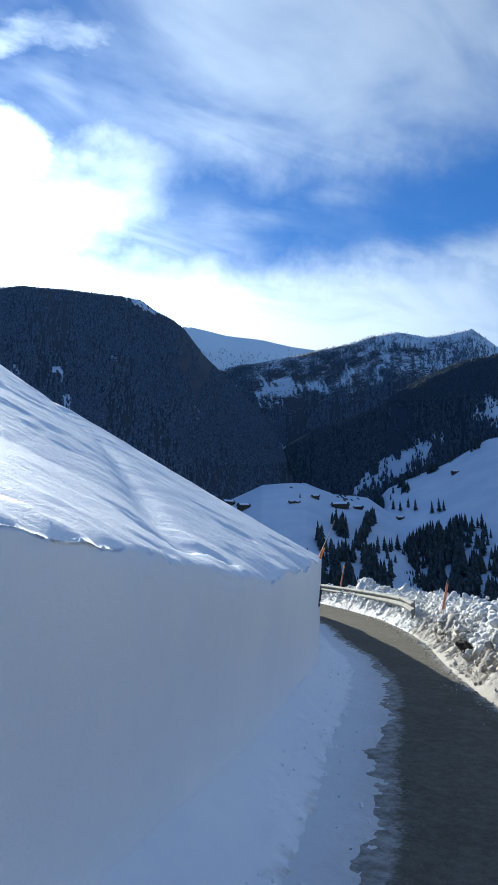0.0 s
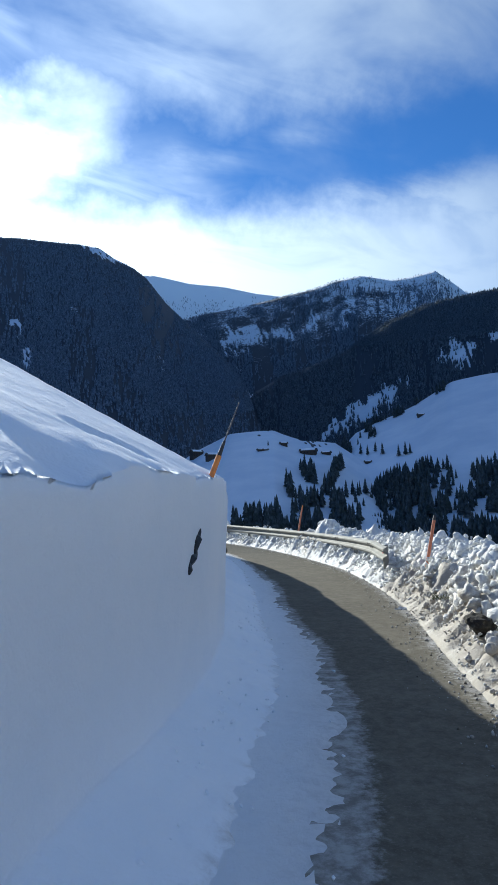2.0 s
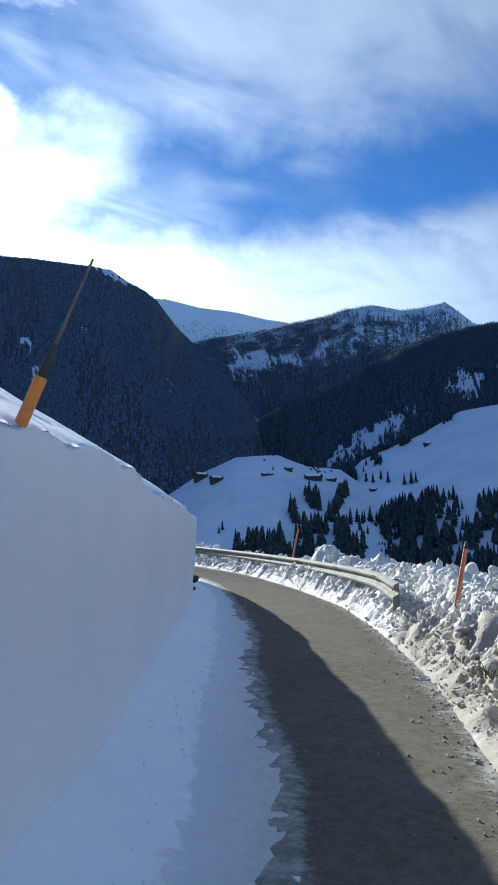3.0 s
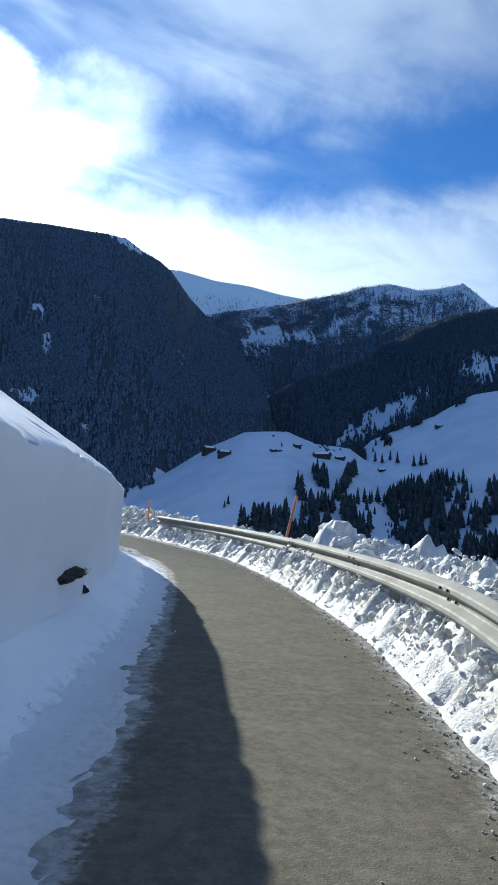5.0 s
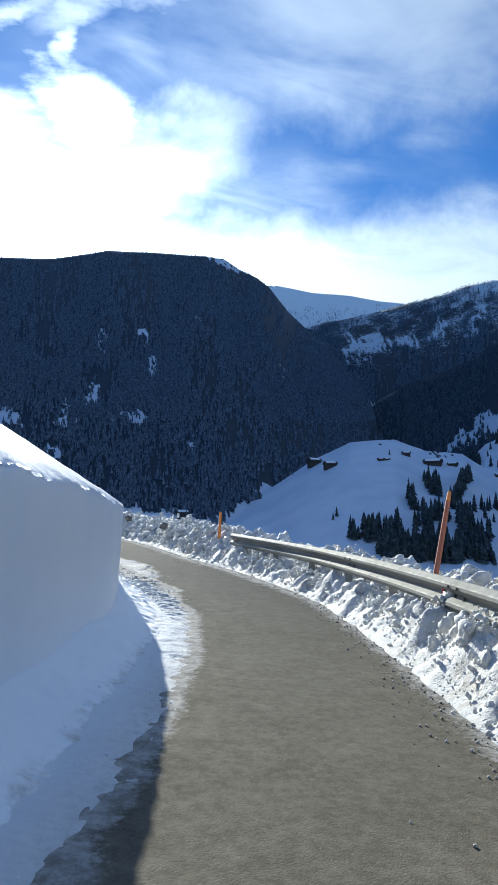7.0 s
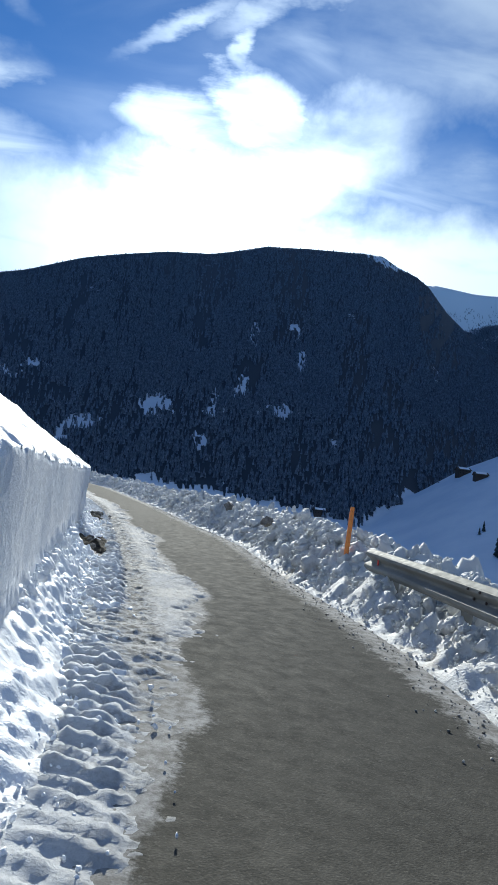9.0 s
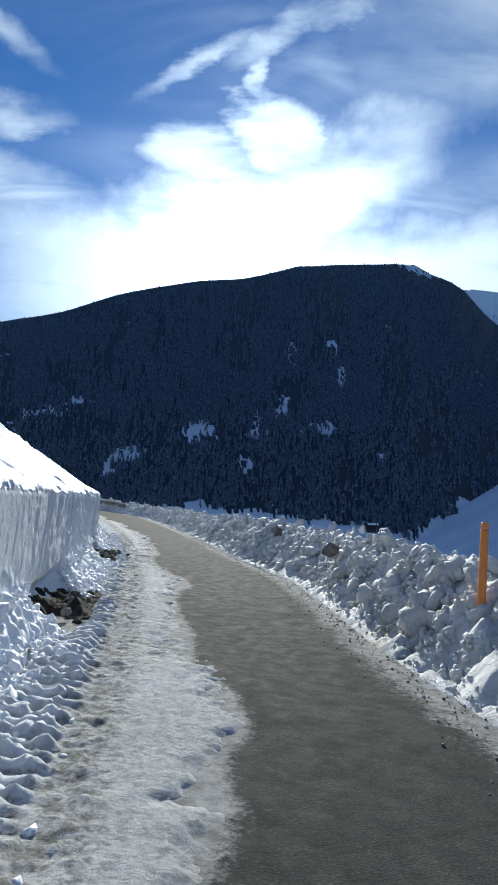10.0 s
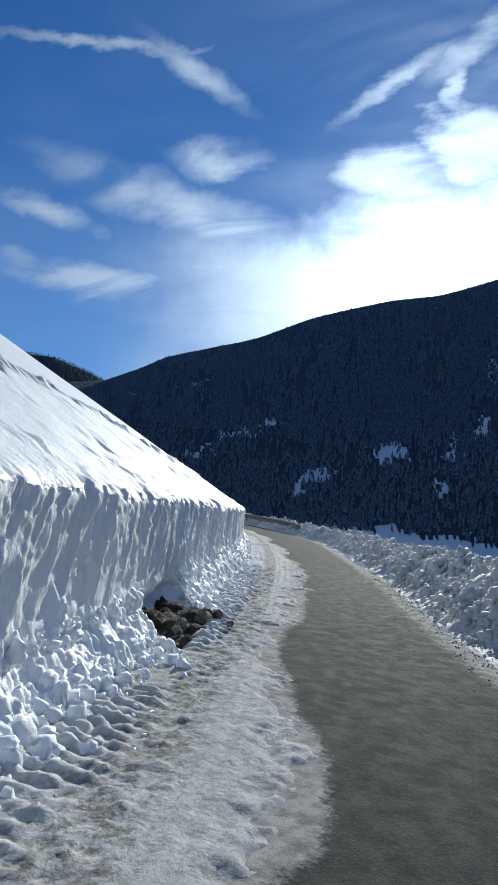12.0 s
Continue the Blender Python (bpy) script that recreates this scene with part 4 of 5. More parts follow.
def build_berm():
    line, left = along(EDGE, -14, 79, 0.055)
    n = np.broadcast_to(np.r_[np.linspace(-0.35, 1.9, 54), np.linspace(2.0, 3.2, 8)], (len(line), 62))
    xy = line[:, None] - left[:, None] * n[..., None]
    x, y = xy[..., 0], xy[..., 1]
    h = berm_high(y, n)
    shape = smooth(n, -0.3, 0.2)
    block = np.abs(WAVES.sum(x, y, 0.9, 4, 0.6))
    crumbs = np.abs(WAVES.sum(x + 5, y, 0.34, 3, 0.5)) * 2 - 0.35
    h = h + shape * (block * 0.36 - 0.12 + crumbs * 0.2) + np.abs(WAVES.sum(x + 9, y, 0.13, 2, 0.5)) * 0.08 * smooth(n, -0.25, 0.0)
    for x0, y0, top, wide in HEAPS:
        d = np.sqrt(((x - x0) / 0.62) ** 2 + (y - y0) ** 2) / wide
        near = d < 1.6
        if near.any():
            lumpy = np.abs(WAVES.sum(x + 11, y, 0.62, 2, 0.5)) * 0.75 + np.abs(WAVES.sum(x + 3, y, 0.2, 3, 0.55)) * 0.3 - 0.2
            h = np.maximum(h, np.where(near, top * 0.8 * smooth(d, 1.45, 0.3) + lumpy * smooth(d, 1.4, 0.75), -9)) - smooth(n, -0.15, -0.35) * 0.06
    me = sheet("snow_berm", line, -left, n, h, CHUNK_SNOW)
    muck = smooth(n, 1.0, 0.1) * np.interp(y, [-10, 15, 19, 37, 40, 80], [1.25, 1.25, 0.4, 0.4, 0.4, 0.4])
    me.attributes.new("muck", "FLOAT", "POINT").data.foreach_set("value", muck.ravel().astype(np.float32))
    ob = new("snow_berm", me)
    tagged(ob, "berm of ploughed snow along the valley side of the road", "snow bank", kind="structure")


def lumps(centres, sizes, squash, mat, name, label, category="snow chunk", detail=2, muck=None):
    """Broken lumps, each a bumpy ball, joined."""
    bm = bmesh.new()
    bmesh.ops.create_icosphere(bm, subdivisions=detail, radius=1.0)
    ball = np.array([v.co[:] for v in bm.verts])
    tri = np.array([[v.index for v in f.verts] for f in bm.faces])
    bm.free()
    v, f = [], []
    for i, (c, size, q) in enumerate(zip(centres, sizes, squash)):
        turn = np.array(Euler(RNG.random(3) * 6.28).to_matrix())
        cuts = RNG.normal(0, 1, (6, 3))
        cuts /= np.linalg.norm(cuts, axis=1, keepdims=True)
        reach = RNG.uniform(0.35, 0.85, 6) / np.maximum(ball @ cuts.T, 0.05)
        r = np.minimum(reach.min(1), 1.15) * RNG.uniform(0.7, 1.15, len(ball))
        v.append((ball * r[:, None] * (1.15, 1.15 * q, 0.9)) @ turn.T * size + c)
        f.append(tri + i * len(ball))
    me = mesh_from(name, np.vstack(v), np.vstack(f), mat, detail > 1)
    if muck is not None:
        me.attributes.new("muck", "FLOAT", "POINT").data.foreach_set("value", np.repeat(muck, len(ball)).astype(np.float32))
    return tagged(new(name, me), label, category, kind="stuff")


BLOCKS = []


def snow_block(at, size):
    """One big broken block of snow; ten shapes take turns."""
    if len(BLOCKS) < 10:
        bm = bmesh.new()
        bmesh.ops.create_icosphere(bm, subdivisions=3, radius=1.0)
        cuts = RNG.normal(0, 1, (8, 3))
        cuts /= np.linalg.norm(cuts, axis=1, keepdims=True)
        reach, shift = RNG.uniform(0.65, 0.95, 8), Vector(RNG.random(3) * 40)
        for v in bm.verts:
            v.co *= min(1.05, (reach / np.maximum(cuts @ np.array(v.co), 0.05)).min()) * (1 + 0.3 * noise.fractal(v.co * 2.8 + shift, 0.7, 2.0, 4))
        me = bpy.data.meshes.new("snow_block")
        bm.to_mesh(me)
        bm.free()
        me.materials.append(CHUNK_SNOW)
        BLOCKS.append(me)
    ob = new("snow_block", BLOCKS[RNG.integers(0, len(BLOCKS))])
    ob.matrix_world = Matrix.Translation(at) @ Euler(RNG.random(3) * 6.28).to_matrix().to_4x4() @ Matrix.Diagonal((size, size * RNG.uniform(0.75, 1.1), size * 0.85, 1))
    tagged(ob, "big broken block of ploughed snow on the berm" if size < 0.17 else "large jagged block of ploughed snow on the heap", "snow block", "snow blocks")


def build_chunks():
    line, left = along(EDGE, -6, 76, 0.05)
    seen = np.flatnonzero((line[:, 1] > 8) & (line[:, 1] < 54))
    for count, small, big, detail in ((3200, 0.04, 0.13, 2), (24000, 0.014, 0.06, 1)):
        i = np.where(RNG.random(count) < 0.75, seen[RNG.integers(0, len(seen), count)], RNG.integers(0, len(line), count))
        y = line[i, 1]
        n = np.abs(RNG.normal(0.4, 0.5, count) + 0.22).clip(0, 2.2) - 0.16
        size = small + (big - small) * RNG.random(count) ** 2.2
        size *= (0.3 + 0.7 * smooth(n, -0.1, 0.2)) * (1 + 0.3 * smooth(y, 36, 40))
        size *= np.where((y > 16.5) & (y < 39) & (np.abs(n - 0.3) < 0.22), 0.8, 1.0)
        xy = line[i] - left[i] * n[:, None]
        h = berm_high(y, n) + smooth(n, -0.3, 0.2) * (np.abs(WAVES.sum(xy[:, 0], xy[:, 1], 0.9, 4, 0.6)) * 0.5 - 0.08) + size * 0.05
        lumps(lay(np.c_[xy, np.maximum(h, 0.13 + size * 0.3)]), size, RNG.uniform(0.6, 1.0, count), CHUNK_SNOW, "snow_chunks", "broken lumps of ploughed snow on the berm", detail=detail, muck=smooth(n, 0.8, 0.0) * np.interp(y, [-10, 15, 19, 37, 40, 80], [0.9, 0.9, 0.2, 0.2, 0.25, 0.25]))
    # the high heap behind the guard rail, and others along the berm
    heaps = [(x0, y0, top * 0.92, wide, int(34 * wide)) for x0, y0, top, wide in HEAPS] + [(4.05, 29.6, 0.55, 0.35, 12)]
    c, z = [], []
    for x0, y0, top, wide, k in heaps:
        p = RNG.normal(0, 0.42, (k, 2)) * wide
        c.append(np.c_[x0 + p[:, 0] * 0.6, y0 + p[:, 1], top * 0.8 * np.exp(-(p ** 2).sum(1) / wide ** 2 * 1.2) + RNG.uniform(-0.2, -0.02, k) * top])
        z.append(RNG.uniform(0.05, 0.19, k) * (0.5 + 0.35 * wide))
    c, z = np.vstack(c), np.concatenate(z)
    big = z > 0.12
    for at, size in zip(lay(c[big]), z[big]):
        snow_block(at, size)
    for at, size in (((5.15, 26.1, 0.9), 0.26), ((5.25, 26.5, 1.08), 0.3), ((5.35, 26.9, 1.0), 0.3), ((5.3, 27.5, 1.12), 0.33), ((5.4, 27.9, 0.98), 0.26), ((5.2, 25.3, 0.8), 0.22), ((5.25, 24.6, 0.78), 0.2)):
        snow_block(Vector(lay(at)), size)
    c, z = c[~big], z[~big]
    lumps(lay(c), z, RNG.uniform(0.6, 1.0, len(z)), CHUNK_SNOW, "snow_heaps", "heaps of big broken snow blocks by the guard rail")
    # crumbs at the foot of the cut bank
    foot, left_foot = along(WALL, 1, 68, 0.05)
    near = np.flatnonzero((foot[:, 1] > 30.5) & (foot[:, 1] < 50))
    for count, small, big, detail in ((5200, 0.025, 0.095, 2), (11000, 0.01, 0.04, 1)):
        i = np.where(RNG.random(count) < 0.65, near[RNG.integers(0, len(near), count)], RNG.integers(0, len(foot), count))
        n = np.abs(RNG.normal(0, 0.22, count))
        xy = foot[i] - left_foot[i] * (n[:, None] - 0.04)
        bared = hollow_at(xy[:, 1])
        late = smooth(foot[i, 1], 30, 34)
        n = n * (1.7 - 0.5 * late)
        xy = foot[i] - left_foot[i] * (n[:, None] - 0.04 * late[:, None])
        size = (small + (big - small) * RNG.random(count) ** 2.5) * (late if big > 0.05 else 0.45 + 0.55 * late)
        high = bed(xy[:, 0], xy[:, 1]) + 0.03 + (0.15 + 0.17 * late) * np.clip(1 - n / (0.75 - 0.25 * late), 0, 1) ** 1.6 + late * np.where(n < 0.1, RNG.random(count) ** 2 * 0.2, 0.0) - size * 0.2
        keep = (size > 0.008) & (bared < 0.3)
        lumps(lay(np.c_[xy, high])[keep], size[keep], RNG.uniform(0.6, 1.0, keep.sum()), SNOW, "snow_crumbs", "crumbled white snow along the foot of the cut bank", detail=detail)
    # grit and crumbs along both sides of the asphalt
    count = 15000
    i = np.where(RNG.random(count) < 0.7, seen[RNG.integers(0, len(seen), count)], RNG.integers(0, len(line), count))
    n = 0.05 - np.abs(RNG.normal(0, 0.26, count))
    xy = line[i] - left[i] * n[:, None]
    size = 0.003 + 0.011 * RNG.random(count) ** 4
    bm = bmesh.new()
    bmesh.ops.create_icosphere(bm, subdivisions=1, radius=1.0)
    ball, tri = np.array([v.co[:] for v in bm.verts]), np.array([[v.index for v in f.verts] for f in bm.faces])
    bm.free()
    c = lay(np.c_[xy, 0.13 + 0.06 * n + WAVES.sum(xy[:, 0], xy[:, 1], 3.0, 3) * 0.006 + size * 0.5])
    v = c[:, None] + ball[None] * size[:, None, None] * RNG.uniform(0.6, 1.3, (count, len(ball), 1))
    f = tri[None] + (np.arange(count) * len(ball))[:, None, None]
    tagged(new("road_grit", mesh_from("road_grit", v.reshape(-1, 3), f.reshape(-1, 3), GRIT, False)), "loose grit and ice crumbs along the road edge", "gravel", kind="stuff")


build_road()
build_packed()
build_bank()
build_berm()
build_chunks()


# ---- guard rails and snow poles ----
BEAM = [(0.0, 0.155), (0.014, 0.15), (0.07, 0.115), (0.082, 0.1), (0.082, 0.07), (0.07, 0.055), (0.012, 0.02), (0.004, 0.008),
        (0.004, -0.008), (0.012, -0.02), (0.07, -0.055), (0.082, -0.07), (0.082, -0.1), (0.07, -0.115), (0.014, -0.15), (0.0, -0.155)]


def guard_rail(line, out, middle, label):
    d = tangents(line)
    left = np.stack([-d[:, 1], d[:, 0]], 1)
    root = tagged(new("guard_rail"), label, "guard rail")
    root.location = lay((*line[0], 0.0))
    back = Matrix.Translation(root.location).inverted()
    bm = bmesh.new()
    rings = []
    for shell in (0.0, -0.004):
        for p, l in zip(line, left):
            dip = 0.05 * smooth(np.hypot(*(p - line[0])), 2.6, 0.0)
            rings.append([bm.verts.new(back @ Vector(lay((*(p + l * (o + shell - out)), middle - dip + h)))) for o, h in BEAM])
    k = len(line)
    for s in range(2):
        for r0, r1 in zip(rings[s * k:(s + 1) * k], rings[s * k + 1:(s + 1) * k]):
            for i in range(len(BEAM) - 1):
                bm.faces.new((r0[i], r0[i + 1], r1[i + 1], r1[i]))
    beam = part("beam", bm, STEEL, root)
    for i in range(6, k - 2, 10):    # splices, each with four bolts in the groove and a lap of the next length
        for shift, rise in ((-0.12, 0.0), (0.12, 0.0), (-0.12, 0.085), (0.12, 0.085)):
            p = line[i] + d[i] * shift + left[i] * (-out + (0.012 if rise == 0 else 0.088))
            ob = part("bolt", rod(0.016, 0.012, 0.018, 8), BOLT, root, "dark bolt head at a splice")
            ob.matrix_basis = back @ Matrix.Translation(lay((*p, middle + rise))) @ Vector((*left[i], 0)).to_track_quat("Z", "Y").to_matrix().to_4x4()
    for i in range(2, k, 5):
        p = line[i] - left[i] * (out + 0.1)
        post = box((0.05, 0.11, 1.1), 0.008)
        ob = part("post", post, STEEL, root)
        ob.matrix_basis = back @ Matrix.Translation(lay((*p, middle - 0.43))) @ Matrix.Rotation(math.atan2(-left[i, 0], left[i, 1]), 4, "Z")
    for i in (1, k // 2, k - 2):
        p = line[i] - left[i] * (out - 0.035)
        ob = part("reflector", box((0.012, 0.05, 0.1), 0.004), RED_GLASS, root, "small red reflector in the groove of the beam")
        ob.matrix_basis = back @ Matrix.Translation(lay((*p, middle))) @ Matrix.Rotation(math.atan2(-left[i, 0], left[i, 1]) + 1.57, 4, "Z")
    return root


def box(size, bevel=0.0):
    bm = bmesh.new()
    bmesh.ops.create_cube(bm, size=1.0, matrix=Matrix.Diagonal((*size, 1)))
    if bevel:
        bmesh.ops.bevel(bm, geom=bm.edges[:], offset=bevel, segments=1, affect="EDGES")
    return bm


def rod(r0, r1, length, sides=10):
    """A tapered rod from the origin up."""
    bm = bmesh.new()
    bmesh.ops.create_cone(bm, cap_ends=True, segments=sides, radius1=r0, radius2=r1, depth=length, matrix=Matrix.Translation((0, 0, length / 2)))
    bmesh.ops.bevel(bm, geom=[e for e in bm.edges if len(e.link_faces) == 2 and e.calc_face_angle(0) > 1.0], offset=min(r0, r1) * 0.25, segments=1, affect="EDGES")
    return bm


def stake(foot, tip, sections, label):
    """A marker pole from foot to tip: sections of (name, share of the length, lower radius, upper radius, material)."""
    a, b = Vector(lay(foot)), Vector(lay(tip))
    root = tagged(new("snow_pole"), label, "snow pole")
    root.matrix_world = Matrix.Translation(a) @ (b - a).to_track_quat("Z", "Y").to_matrix().to_4x4()
    at = 0.0
    for name, share, r0, r1, mat in sections:
        ob = part(name, rod(r0, r1, (b - a).length * share), mat, root)
        ob.location = (0, 0, at)
        at += (b - a).length * share
    return root


guard_rail(RAIL, 0.0, 0.77, "galvanised steel guard rail half buried in ploughed snow")
guard_rail(FAR_RAIL, 0.0, 0.7, "distant galvanised steel guard rail at the road bend")
stake((0.80, 10.12, 0.3), (1.40, 9.95, 2.2), [("lower_pole", 0.77, 0.024, 0.022, ORANGE), ("band", 0.06, 0.018, 0.01, BLACK_PAINT), ("whip", 0.16, 0.0065, 0.004, DULL)],
      "leaning orange and black snow pole stuck in the bank")
stake((4.72, 15.55, 0.1), (4.96, 15.67, 1.49), [("shaft", 0.94, 0.03, 0.026, RUST_RED), ("cap", 0.06, 0.026, 0.02, BLACK_PAINT)], "leaning faded red wooden snow pole in the berm")
stake((4.28, 28.2, 0.1), (4.62, 29.1, 1.86), [("shaft", 0.93, 0.032, 0.028, RUST_RED), ("cap", 0.07, 0.028, 0.02, ORANGE)], "leaning faded red snow pole behind the guard rail")
stake((0.33, 38.83, 0.1), (0.28, 38.83, 1.46), [("shaft", 0.95, 0.038, 0.036, ORANGE), ("cap", 0.05, 0.036, 0.03, ORANGE)], "upright orange snow pole at the end of the guard rail")


# ---- farms and single trees on the far slopes ----
def gable(w, d, wall, roof, over, thick):
    """The roof of a house w wide (x) and d deep (y): two slabs that meet at the ridge along x."""
    bm = bmesh.new()
    rise = roof
    for side in (-1, 1):
        corners = [(-w / 2 - over, side * (d / 2 + over), wall - rise * over / (d / 2)), (w / 2 + over, side * (d / 2 + over), wall - rise * over / (d / 2)),
                   (w / 2 + over, 0, wall + rise), (-w / 2 - over, 0, wall + rise)]
        lower = [bm.verts.new(c) for c in corners]
        upper = [bm.verts.new((c[0], c[1], c[2] + thick)) for c in corners]
        bm.faces.new(lower)
        bm.faces.new(upper)
        for i in range(4):
            bm.faces.new((lower[i], lower[(i + 1) % 4], upper[(i + 1) % 4], upper[i]))
    bmesh.ops.recalc_face_normals(bm, faces=bm.faces[:])
    return bm


def body(w, d, wall, roof, base):
    """The walls of a house with its gables, from base up."""
    bm = bmesh.new()
    rings = []
    for x in (-w / 2, w / 2):
        rings.append([bm.verts.new(c) for c in ((x, -d / 2, base), (x, d / 2, base), (x, d / 2, wall), (x, 0, wall + roof), (x, -d / 2, wall))])
    bm.faces.new(rings[0])
    bm.faces.new(rings[1][::-1])
    for i in range(5):
        bm.faces.new((rings[0][i], rings[1][i], rings[1][(i + 1) % 5], rings[0][(i + 1) % 5]))
    bmesh.ops.recalc_face_normals(bm, faces=bm.faces[:])
    return bm


def farmhouse(key, az, el, w, d, wall, roof, turn, label, storeys=1, windows=3):
    at = on_ridge(key, np.array([az]), np.array([el]))[0]
    at[2] += wrinkle(np.array([az]), np.array([np.hypot(at[0] - EYE[0], at[1] - EYE[1])]))[0]
    root = tagged(new("farmhouse" if windows else "barn"), label, "house" if windows else "barn")
    root.matrix_world = Matrix.Translation(at) @ Matrix.Rotation(radians(az + turn), 4, "Z")
    part("wall", body(w, d, wall, roof, -4.0), TIMBER, root)
    part("roof", gable(w, d, wall + 0.05, roof, 1.0, 0.3), TIMBER, root, "dark timber roof with wide eaves")
    part("roof_snow", gable(w * 0.82, d * 0.8, wall + 0.38 + roof * 0.2, roof * 0.8, 0.3, 0.22), SNOW, root, "thin snow left on the roof")
    for k in range(storeys if windows else 0):
        for i in range(windows):
            x = (i + 0.5) / windows * w - w / 2
            win = part("window", box((1.0, 0.12, 1.2), 0.02), PANE, root, "dark small window")
            win.location = (x, -d / 2 - 0.04, 1.6 + 2.6 * k)
            ledge = part("sill", box((1.2, 0.25, 0.1), 0.02), TIMBER, win)
            ledge.location = (0, -0.06, -0.68)
    if not windows:
        gate = part("gate", box((2.2, 0.12, 2.2), 0.03), TIMBER, root)
        gate.location = (0, -d / 2 - 0.05, 1.1)
    if storeys > 1:
        rail = part("balcony", box((w * 0.9, 1.0, 0.9), 0.03), TIMBER, root, "timber balcony along the front")
        rail.location = (0, -d / 2 - 0.5, 3.2)
    return root


farmhouse("farm_hill", -6.8, 6.15, 8, 6, 2.4, 1.8, 12, "small dark timber barn on the snow meadow", windows=0)
farmhouse("farm_hill", -9.0, 5.15, 19, 9, 3.4, 2.6, -10, "long dark timber farmhouse with a snowy roof above the trees", 1, 5)
farmhouse("farm_hill", -10.6, 4.95, 10, 5, 2.0, 1.4, -14, "low timber shed beside the farmhouse", windows=0)
farmhouse("farm_hill", 1.1, 5.45, 14, 10, 5.4, 2.8, 25, "two storey dark timber farmhouse with balcony on the meadow edge", 2, 4)
farmhouse("farm_hill", -0.3, 5.2, 13, 9, 4.2, 2.6, 18, "dark timber barn beside the farmhouse", windows=0)
farmhouse("farm_hill", -4.9, 5.75, 12, 3, 1.2, 0.9, 14, "long low snow covered shed on the meadow", windows=0)
farmhouse("west_mountain", 12.6, 0.75, 14, 9, 4.0, 2.6, 10, "chalet with snowy roof on the valley floor", 1, 4)
farmhouse("right_field", -18.9, 7.9, 9, 6, 2.2, 1.6, 20, "small hay barn high on the snow field", windows=0)
farmhouse("right_field", -14.2, 3.9, 8, 5, 2.0, 1.5, 5, "small hay barn at the foot of the field", windows=0)


def spruce(key, az, el, high, label="single dark spruce on the snow meadow"):
    at = on_ridge(key, np.array([az]), np.array([el]))[0]
    at[2] += wrinkle(np.array([az]), np.array([np.hypot(at[0] - EYE[0], at[1] - EYE[1])]))[0] - 0.4
    root = tagged(new("spruce"), label, "tree", "single spruces")
    root.location = at
    part("trunk", rod(high * 0.022, high * 0.006, high * 0.96, 7), BARK, root)
    v, f = cones(np.zeros((1, 3)), np.array([high]), np.array([high * 0.19]), 9, 11)
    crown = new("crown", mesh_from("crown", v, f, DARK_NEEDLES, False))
    crown.parent = root
    return root


for row in [(-14.9, 4.9, 15), (-15.5, 4.7, 17), (-16.9, 4.6, 16), (-17.5, 4.7, 18), (-17.9, 4.8, 14), (-14.2, 4.6, 15), (-13.6, 4.7, 16)]:
    spruce("right_field", *row, label="dark spruce in a small row on the snow field")
for row in [(-8.7, 3.6, 15), (-9.1, 3.4, 17), (-9.5, 3.3, 15), (-8.9, 2.7, 14), (-6.9, 2.4, 12), (-7.1, 1.9, 10), (-0.9, 0.9, 9), (-0.6, 0.6, 7), (-5.4, 6.2, 7), (-5.9, 0.6, 10)]:
    spruce("farm_hill", *row)


# ---- stones, bare soil and grass where the plough cut deep ----
def stone(x, y, h, size, mat, label, long=1.0, flat=0.8):
    bm = bmesh.new()
    bmesh.ops.create_icosphere(bm, subdivisions=3, radius=1.0)
    cuts = RNG.normal(0, 1, (9, 3))
    cuts /= np.linalg.norm(cuts, axis=1, keepdims=True)
    reach = RNG.uniform(0.45, 0.9, 9)
    shift = Vector(RNG.random(3) * 40)
    for v in bm.verts:
        r = min(1.0, (reach / np.maximum(cuts @ np.array(v.co), 0.05)).min())
        v.co *= r * size * (1 + 0.25 * noise.fractal(v.co * 2.2 + shift, 0.7, 2.0, 4))
        v.co.y *= long
        v.co.z *= flat
    ob = part("stone", bm, mat, None)
    ob.location = lay((x, y, h))
    return tagged(ob, label, "stone")


# the first two stones stand in for soiled lumps of snow
stone(-4.9, 47.3, 0.93, 0.22, ROCK, "grey brown lump of soiled snow stuck in the berm")
stone(-2.34, 43.1, 0.84, 0.17, ROCK, "earthy lump of soiled snow half buried in the berm")
stone(3.72, 10.9, 0.42, 0.15, SOIL, "dark clod of earth in the dirty snow berm")
stone(3.98, 11.5, 0.4, 0.1, ROCK, "small brown stone in the dirty snow berm")
stone(3.3, 32.9, 0.18, 0.07, ROCK, "small stone lying at the road edge")
stone(-7.75, 44.75, 0.02, 0.12, ROCK, "pale stone in the hollow under the bank")
stone(-7.6, 44.3, 0.02, 0.09, ROCK, "small stone in the hollow under the bank")


def bare(knots, wide, rise, label):
    """A strip of bare earth at the foot of the bank, with uneven edges."""
    line = curve_points(knots, 0.05)
    d = tangents(line)
    left = np.stack([-d[:, 1], d[:, 0]], 1)
    n = np.broadcast_to(np.linspace(-wide, wide, 24), (len(line), 24))
    xy = line[:, None] + left[:, None] * n[..., None]
    end = np.sin(np.pi * np.linspace(0, 1, len(line)))[:, None] ** 0.5
    h = bed(xy[..., 0], xy[..., 1]) + rise * (end * (1 - (n / wide) ** 2)) - 0.01 + WAVES.sum(xy[..., 0], xy[..., 1], 0.25, 4, 0.65) * 0.16 + np.clip(n, 0, None) * 0.3
    tagged(new("bare_soil", sheet("bare_soil", line, left, n, h, SOIL)), label, "soil", kind="stuff")


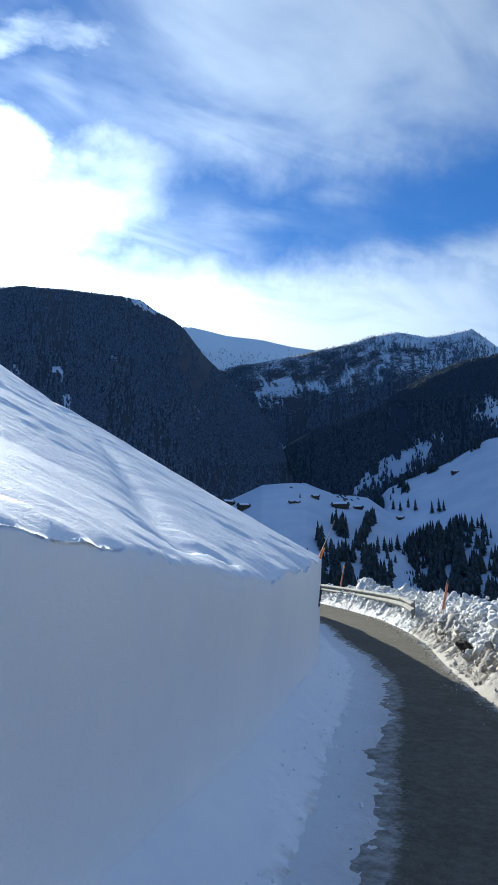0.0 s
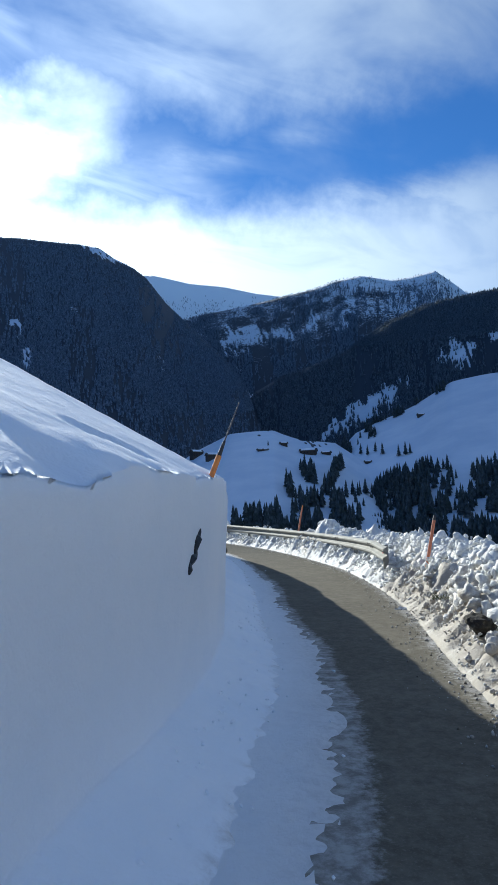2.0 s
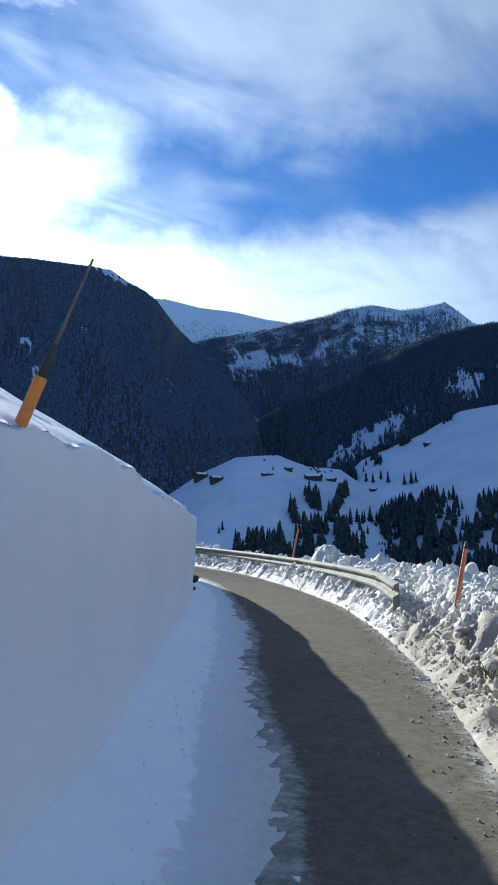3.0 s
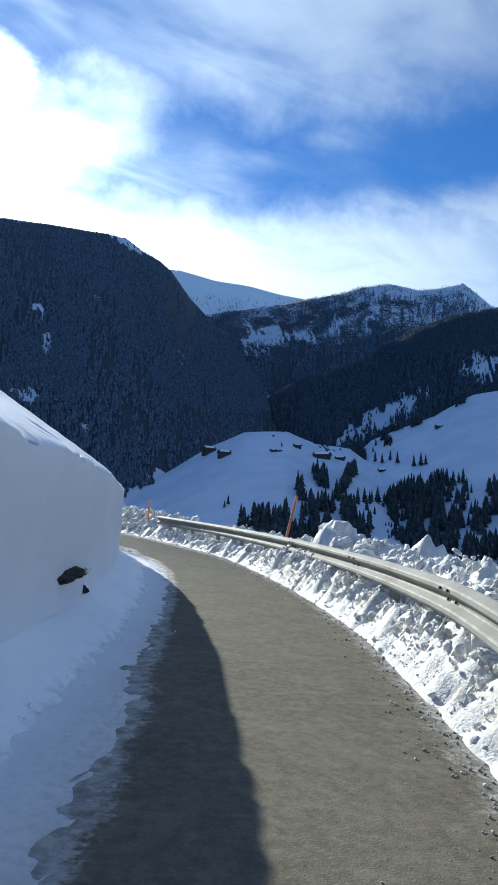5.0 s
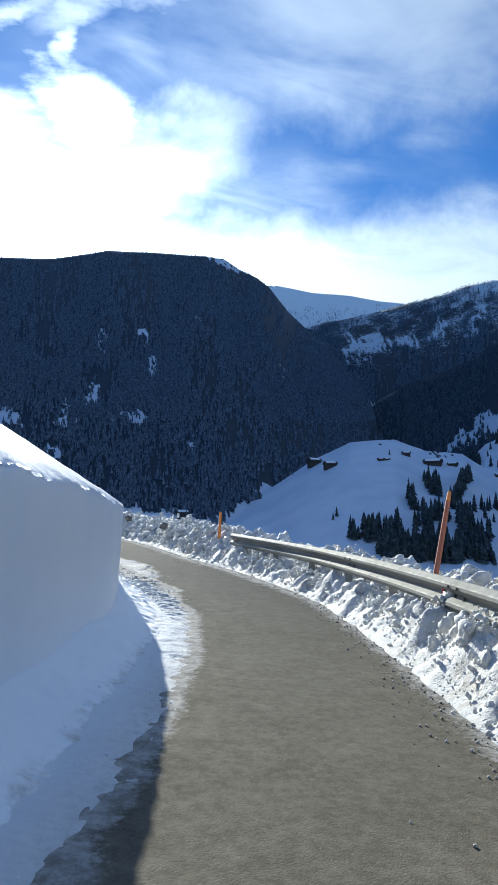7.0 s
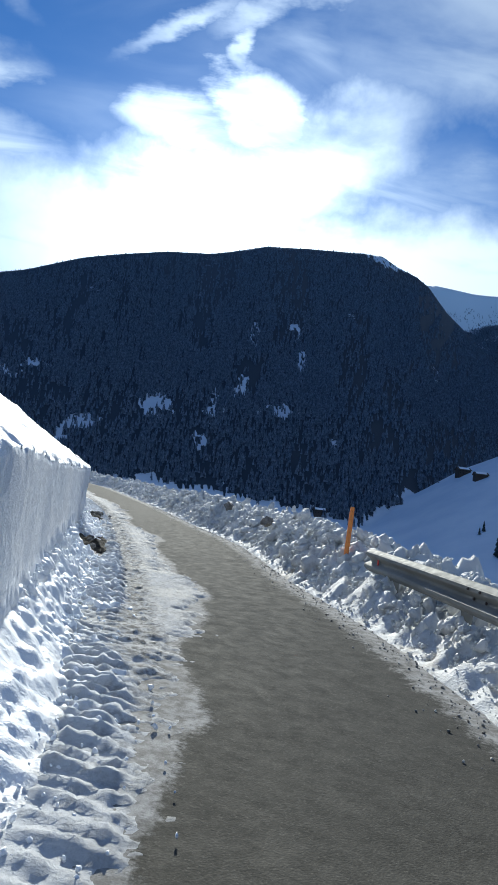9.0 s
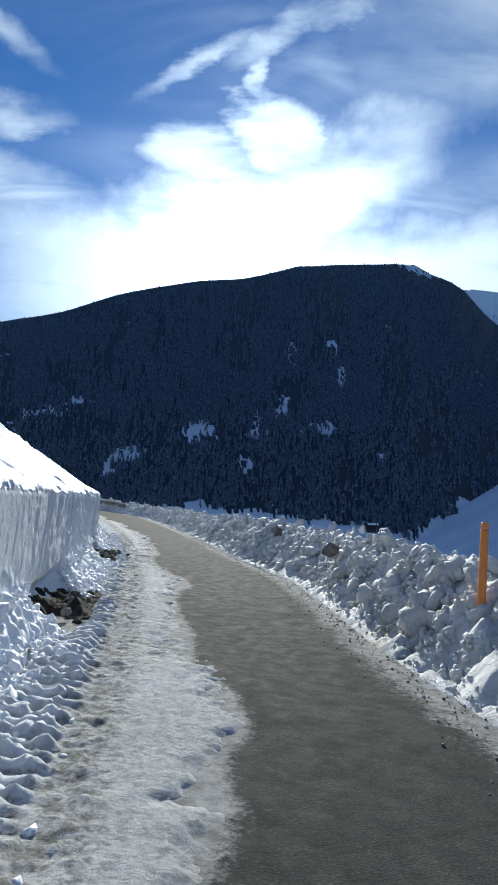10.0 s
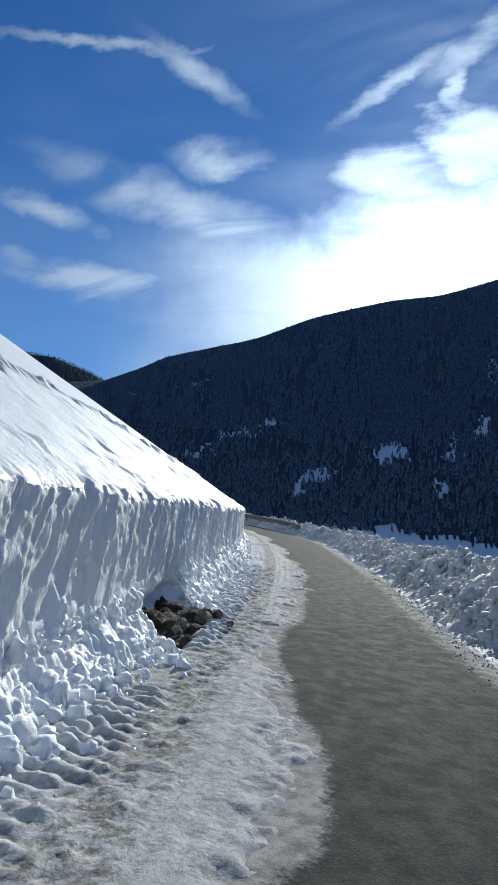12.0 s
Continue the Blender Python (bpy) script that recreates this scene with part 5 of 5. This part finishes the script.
bare([(-3.5, 37.4), (-4.1, 38.5), (-4.85, 39.8)], 0.45, 0.07, "strip of bare dark soil under the bank")
bare([(-7.2, 43.4), (-7.85, 44.4), (-8.55, 45.5)], 0.42, 0.08, "dark hollow of bare soil and stones under the bank")
for x, y, size in ((-7.35, 44.0, 0.06), (-7.9, 45.2, 0.07), (-7.45, 44.9, 0.05), (-8.1, 45.0, 0.06), (-3.75, 38.3, 0.07), (-4.2, 38.9, 0.06), (-3.6, 37.8, 0.05), (-4.45, 39.3, 0.07)):
    stone(x, y, 0.03, size, ROCK, "small grey stone lying on the bare soil")
stone(1.55, 20.8, 0.49, 0.18, SOIL, "dark mossy clod of earth showing in the cut bank", 2.6, 0.42)
stone(1.52, 21.3, 0.47, 0.15, SOIL, "ragged dark earth showing in the cut bank", 2.6, 0.42)
stone(1.56, 21.7, 0.25, 0.06, SOIL, "dark lump of earth at the foot of the bank")


def tuft(x, y, h, blades, spread, label):
    bm = bmesh.new()
    for _ in range(blades):
        a, r = RNG.random() * 6.28, RNG.random() ** 0.5 * spread
        foot = Vector((math.cos(a) * r, math.sin(a) * r, 0))
        tip = foot + Vector((RNG.normal(0, 0.06), RNG.normal(0, 0.06), RNG.uniform(0.03, 0.1)))
        side = Vector((math.cos(a + 1.6), math.sin(a + 1.6), 0)) * 0.006
        bm.faces.new([bm.verts.new(p) for p in (foot - side, foot + side, tip)])
    ob = part("grass_tuft", bm, GRASS, None)
    ob.location = lay((x, y, h))
    return tagged(ob, label, "grass")


GRASS = material("winter grass", (0.14, 0.13, 0.05), 0.8, paint_look((0.07, 0.08, 0.03), (0.2, 0.17, 0.08)))
tuft(1.6, 21.1, 0.46, 50, 0.1, "dull green grass tuft showing through the snow bank")
tuft(3.95, 12.6, 0.45, 60, 0.12, "dry grass tuft in the snow berm")


# black splinter for the buried pole end and its shadow in the bank's face
stub = tagged(new("pole_shadow_stub"), "dark splinter for the pole end and its shadow in the cut snow face", "snow pole")
low_end, high_end = Vector(lay((1.1, 8.93, 0.94))), Vector(lay((1.165, 9.26, 1.20)))
stub.matrix_world = Matrix.Translation(low_end) @ (high_end - low_end).to_track_quat("Z", "Y").to_matrix().to_4x4()
span = (high_end - low_end).length
shard, rings = bmesh.new(), []
# a torn splinter: radius and sideways shift at each share of its length
for at, thick, aside in ((0.0, 0.012, -0.006), (0.06, 0.03, 0.0), (0.16, 0.024, 0.01), (0.3, 0.032, 0.002), (0.42, 0.012, -0.012), (0.5, 0.016, -0.004), (0.62, 0.03, 0.006), (0.74, 0.034, 0.002), (0.8, 0.018, 0.006), (0.92, 0.01, 0.003), (1.0, 0.003, 0.004)):
    rings.append([shard.verts.new((aside + thick * math.cos(a) * (1 + 0.3 * noise.noise((a, at * 9, 0))), aside + thick * math.sin(a) * (1 + 0.3 * noise.noise((a, at * 9, 5))), at * span)) for a in np.linspace(0, math.tau, 7)[:-1]])
for under, over in zip(rings, rings[1:]):
    for i in range(6):
        shard.faces.new((under[i], under[(i + 1) % 6], over[(i + 1) % 6], over[i]))
shard.faces.new(rings[0][::-1])
shard.faces.new(rings[-1])
part("splinter", shard, BLACK_PAINT, stub)
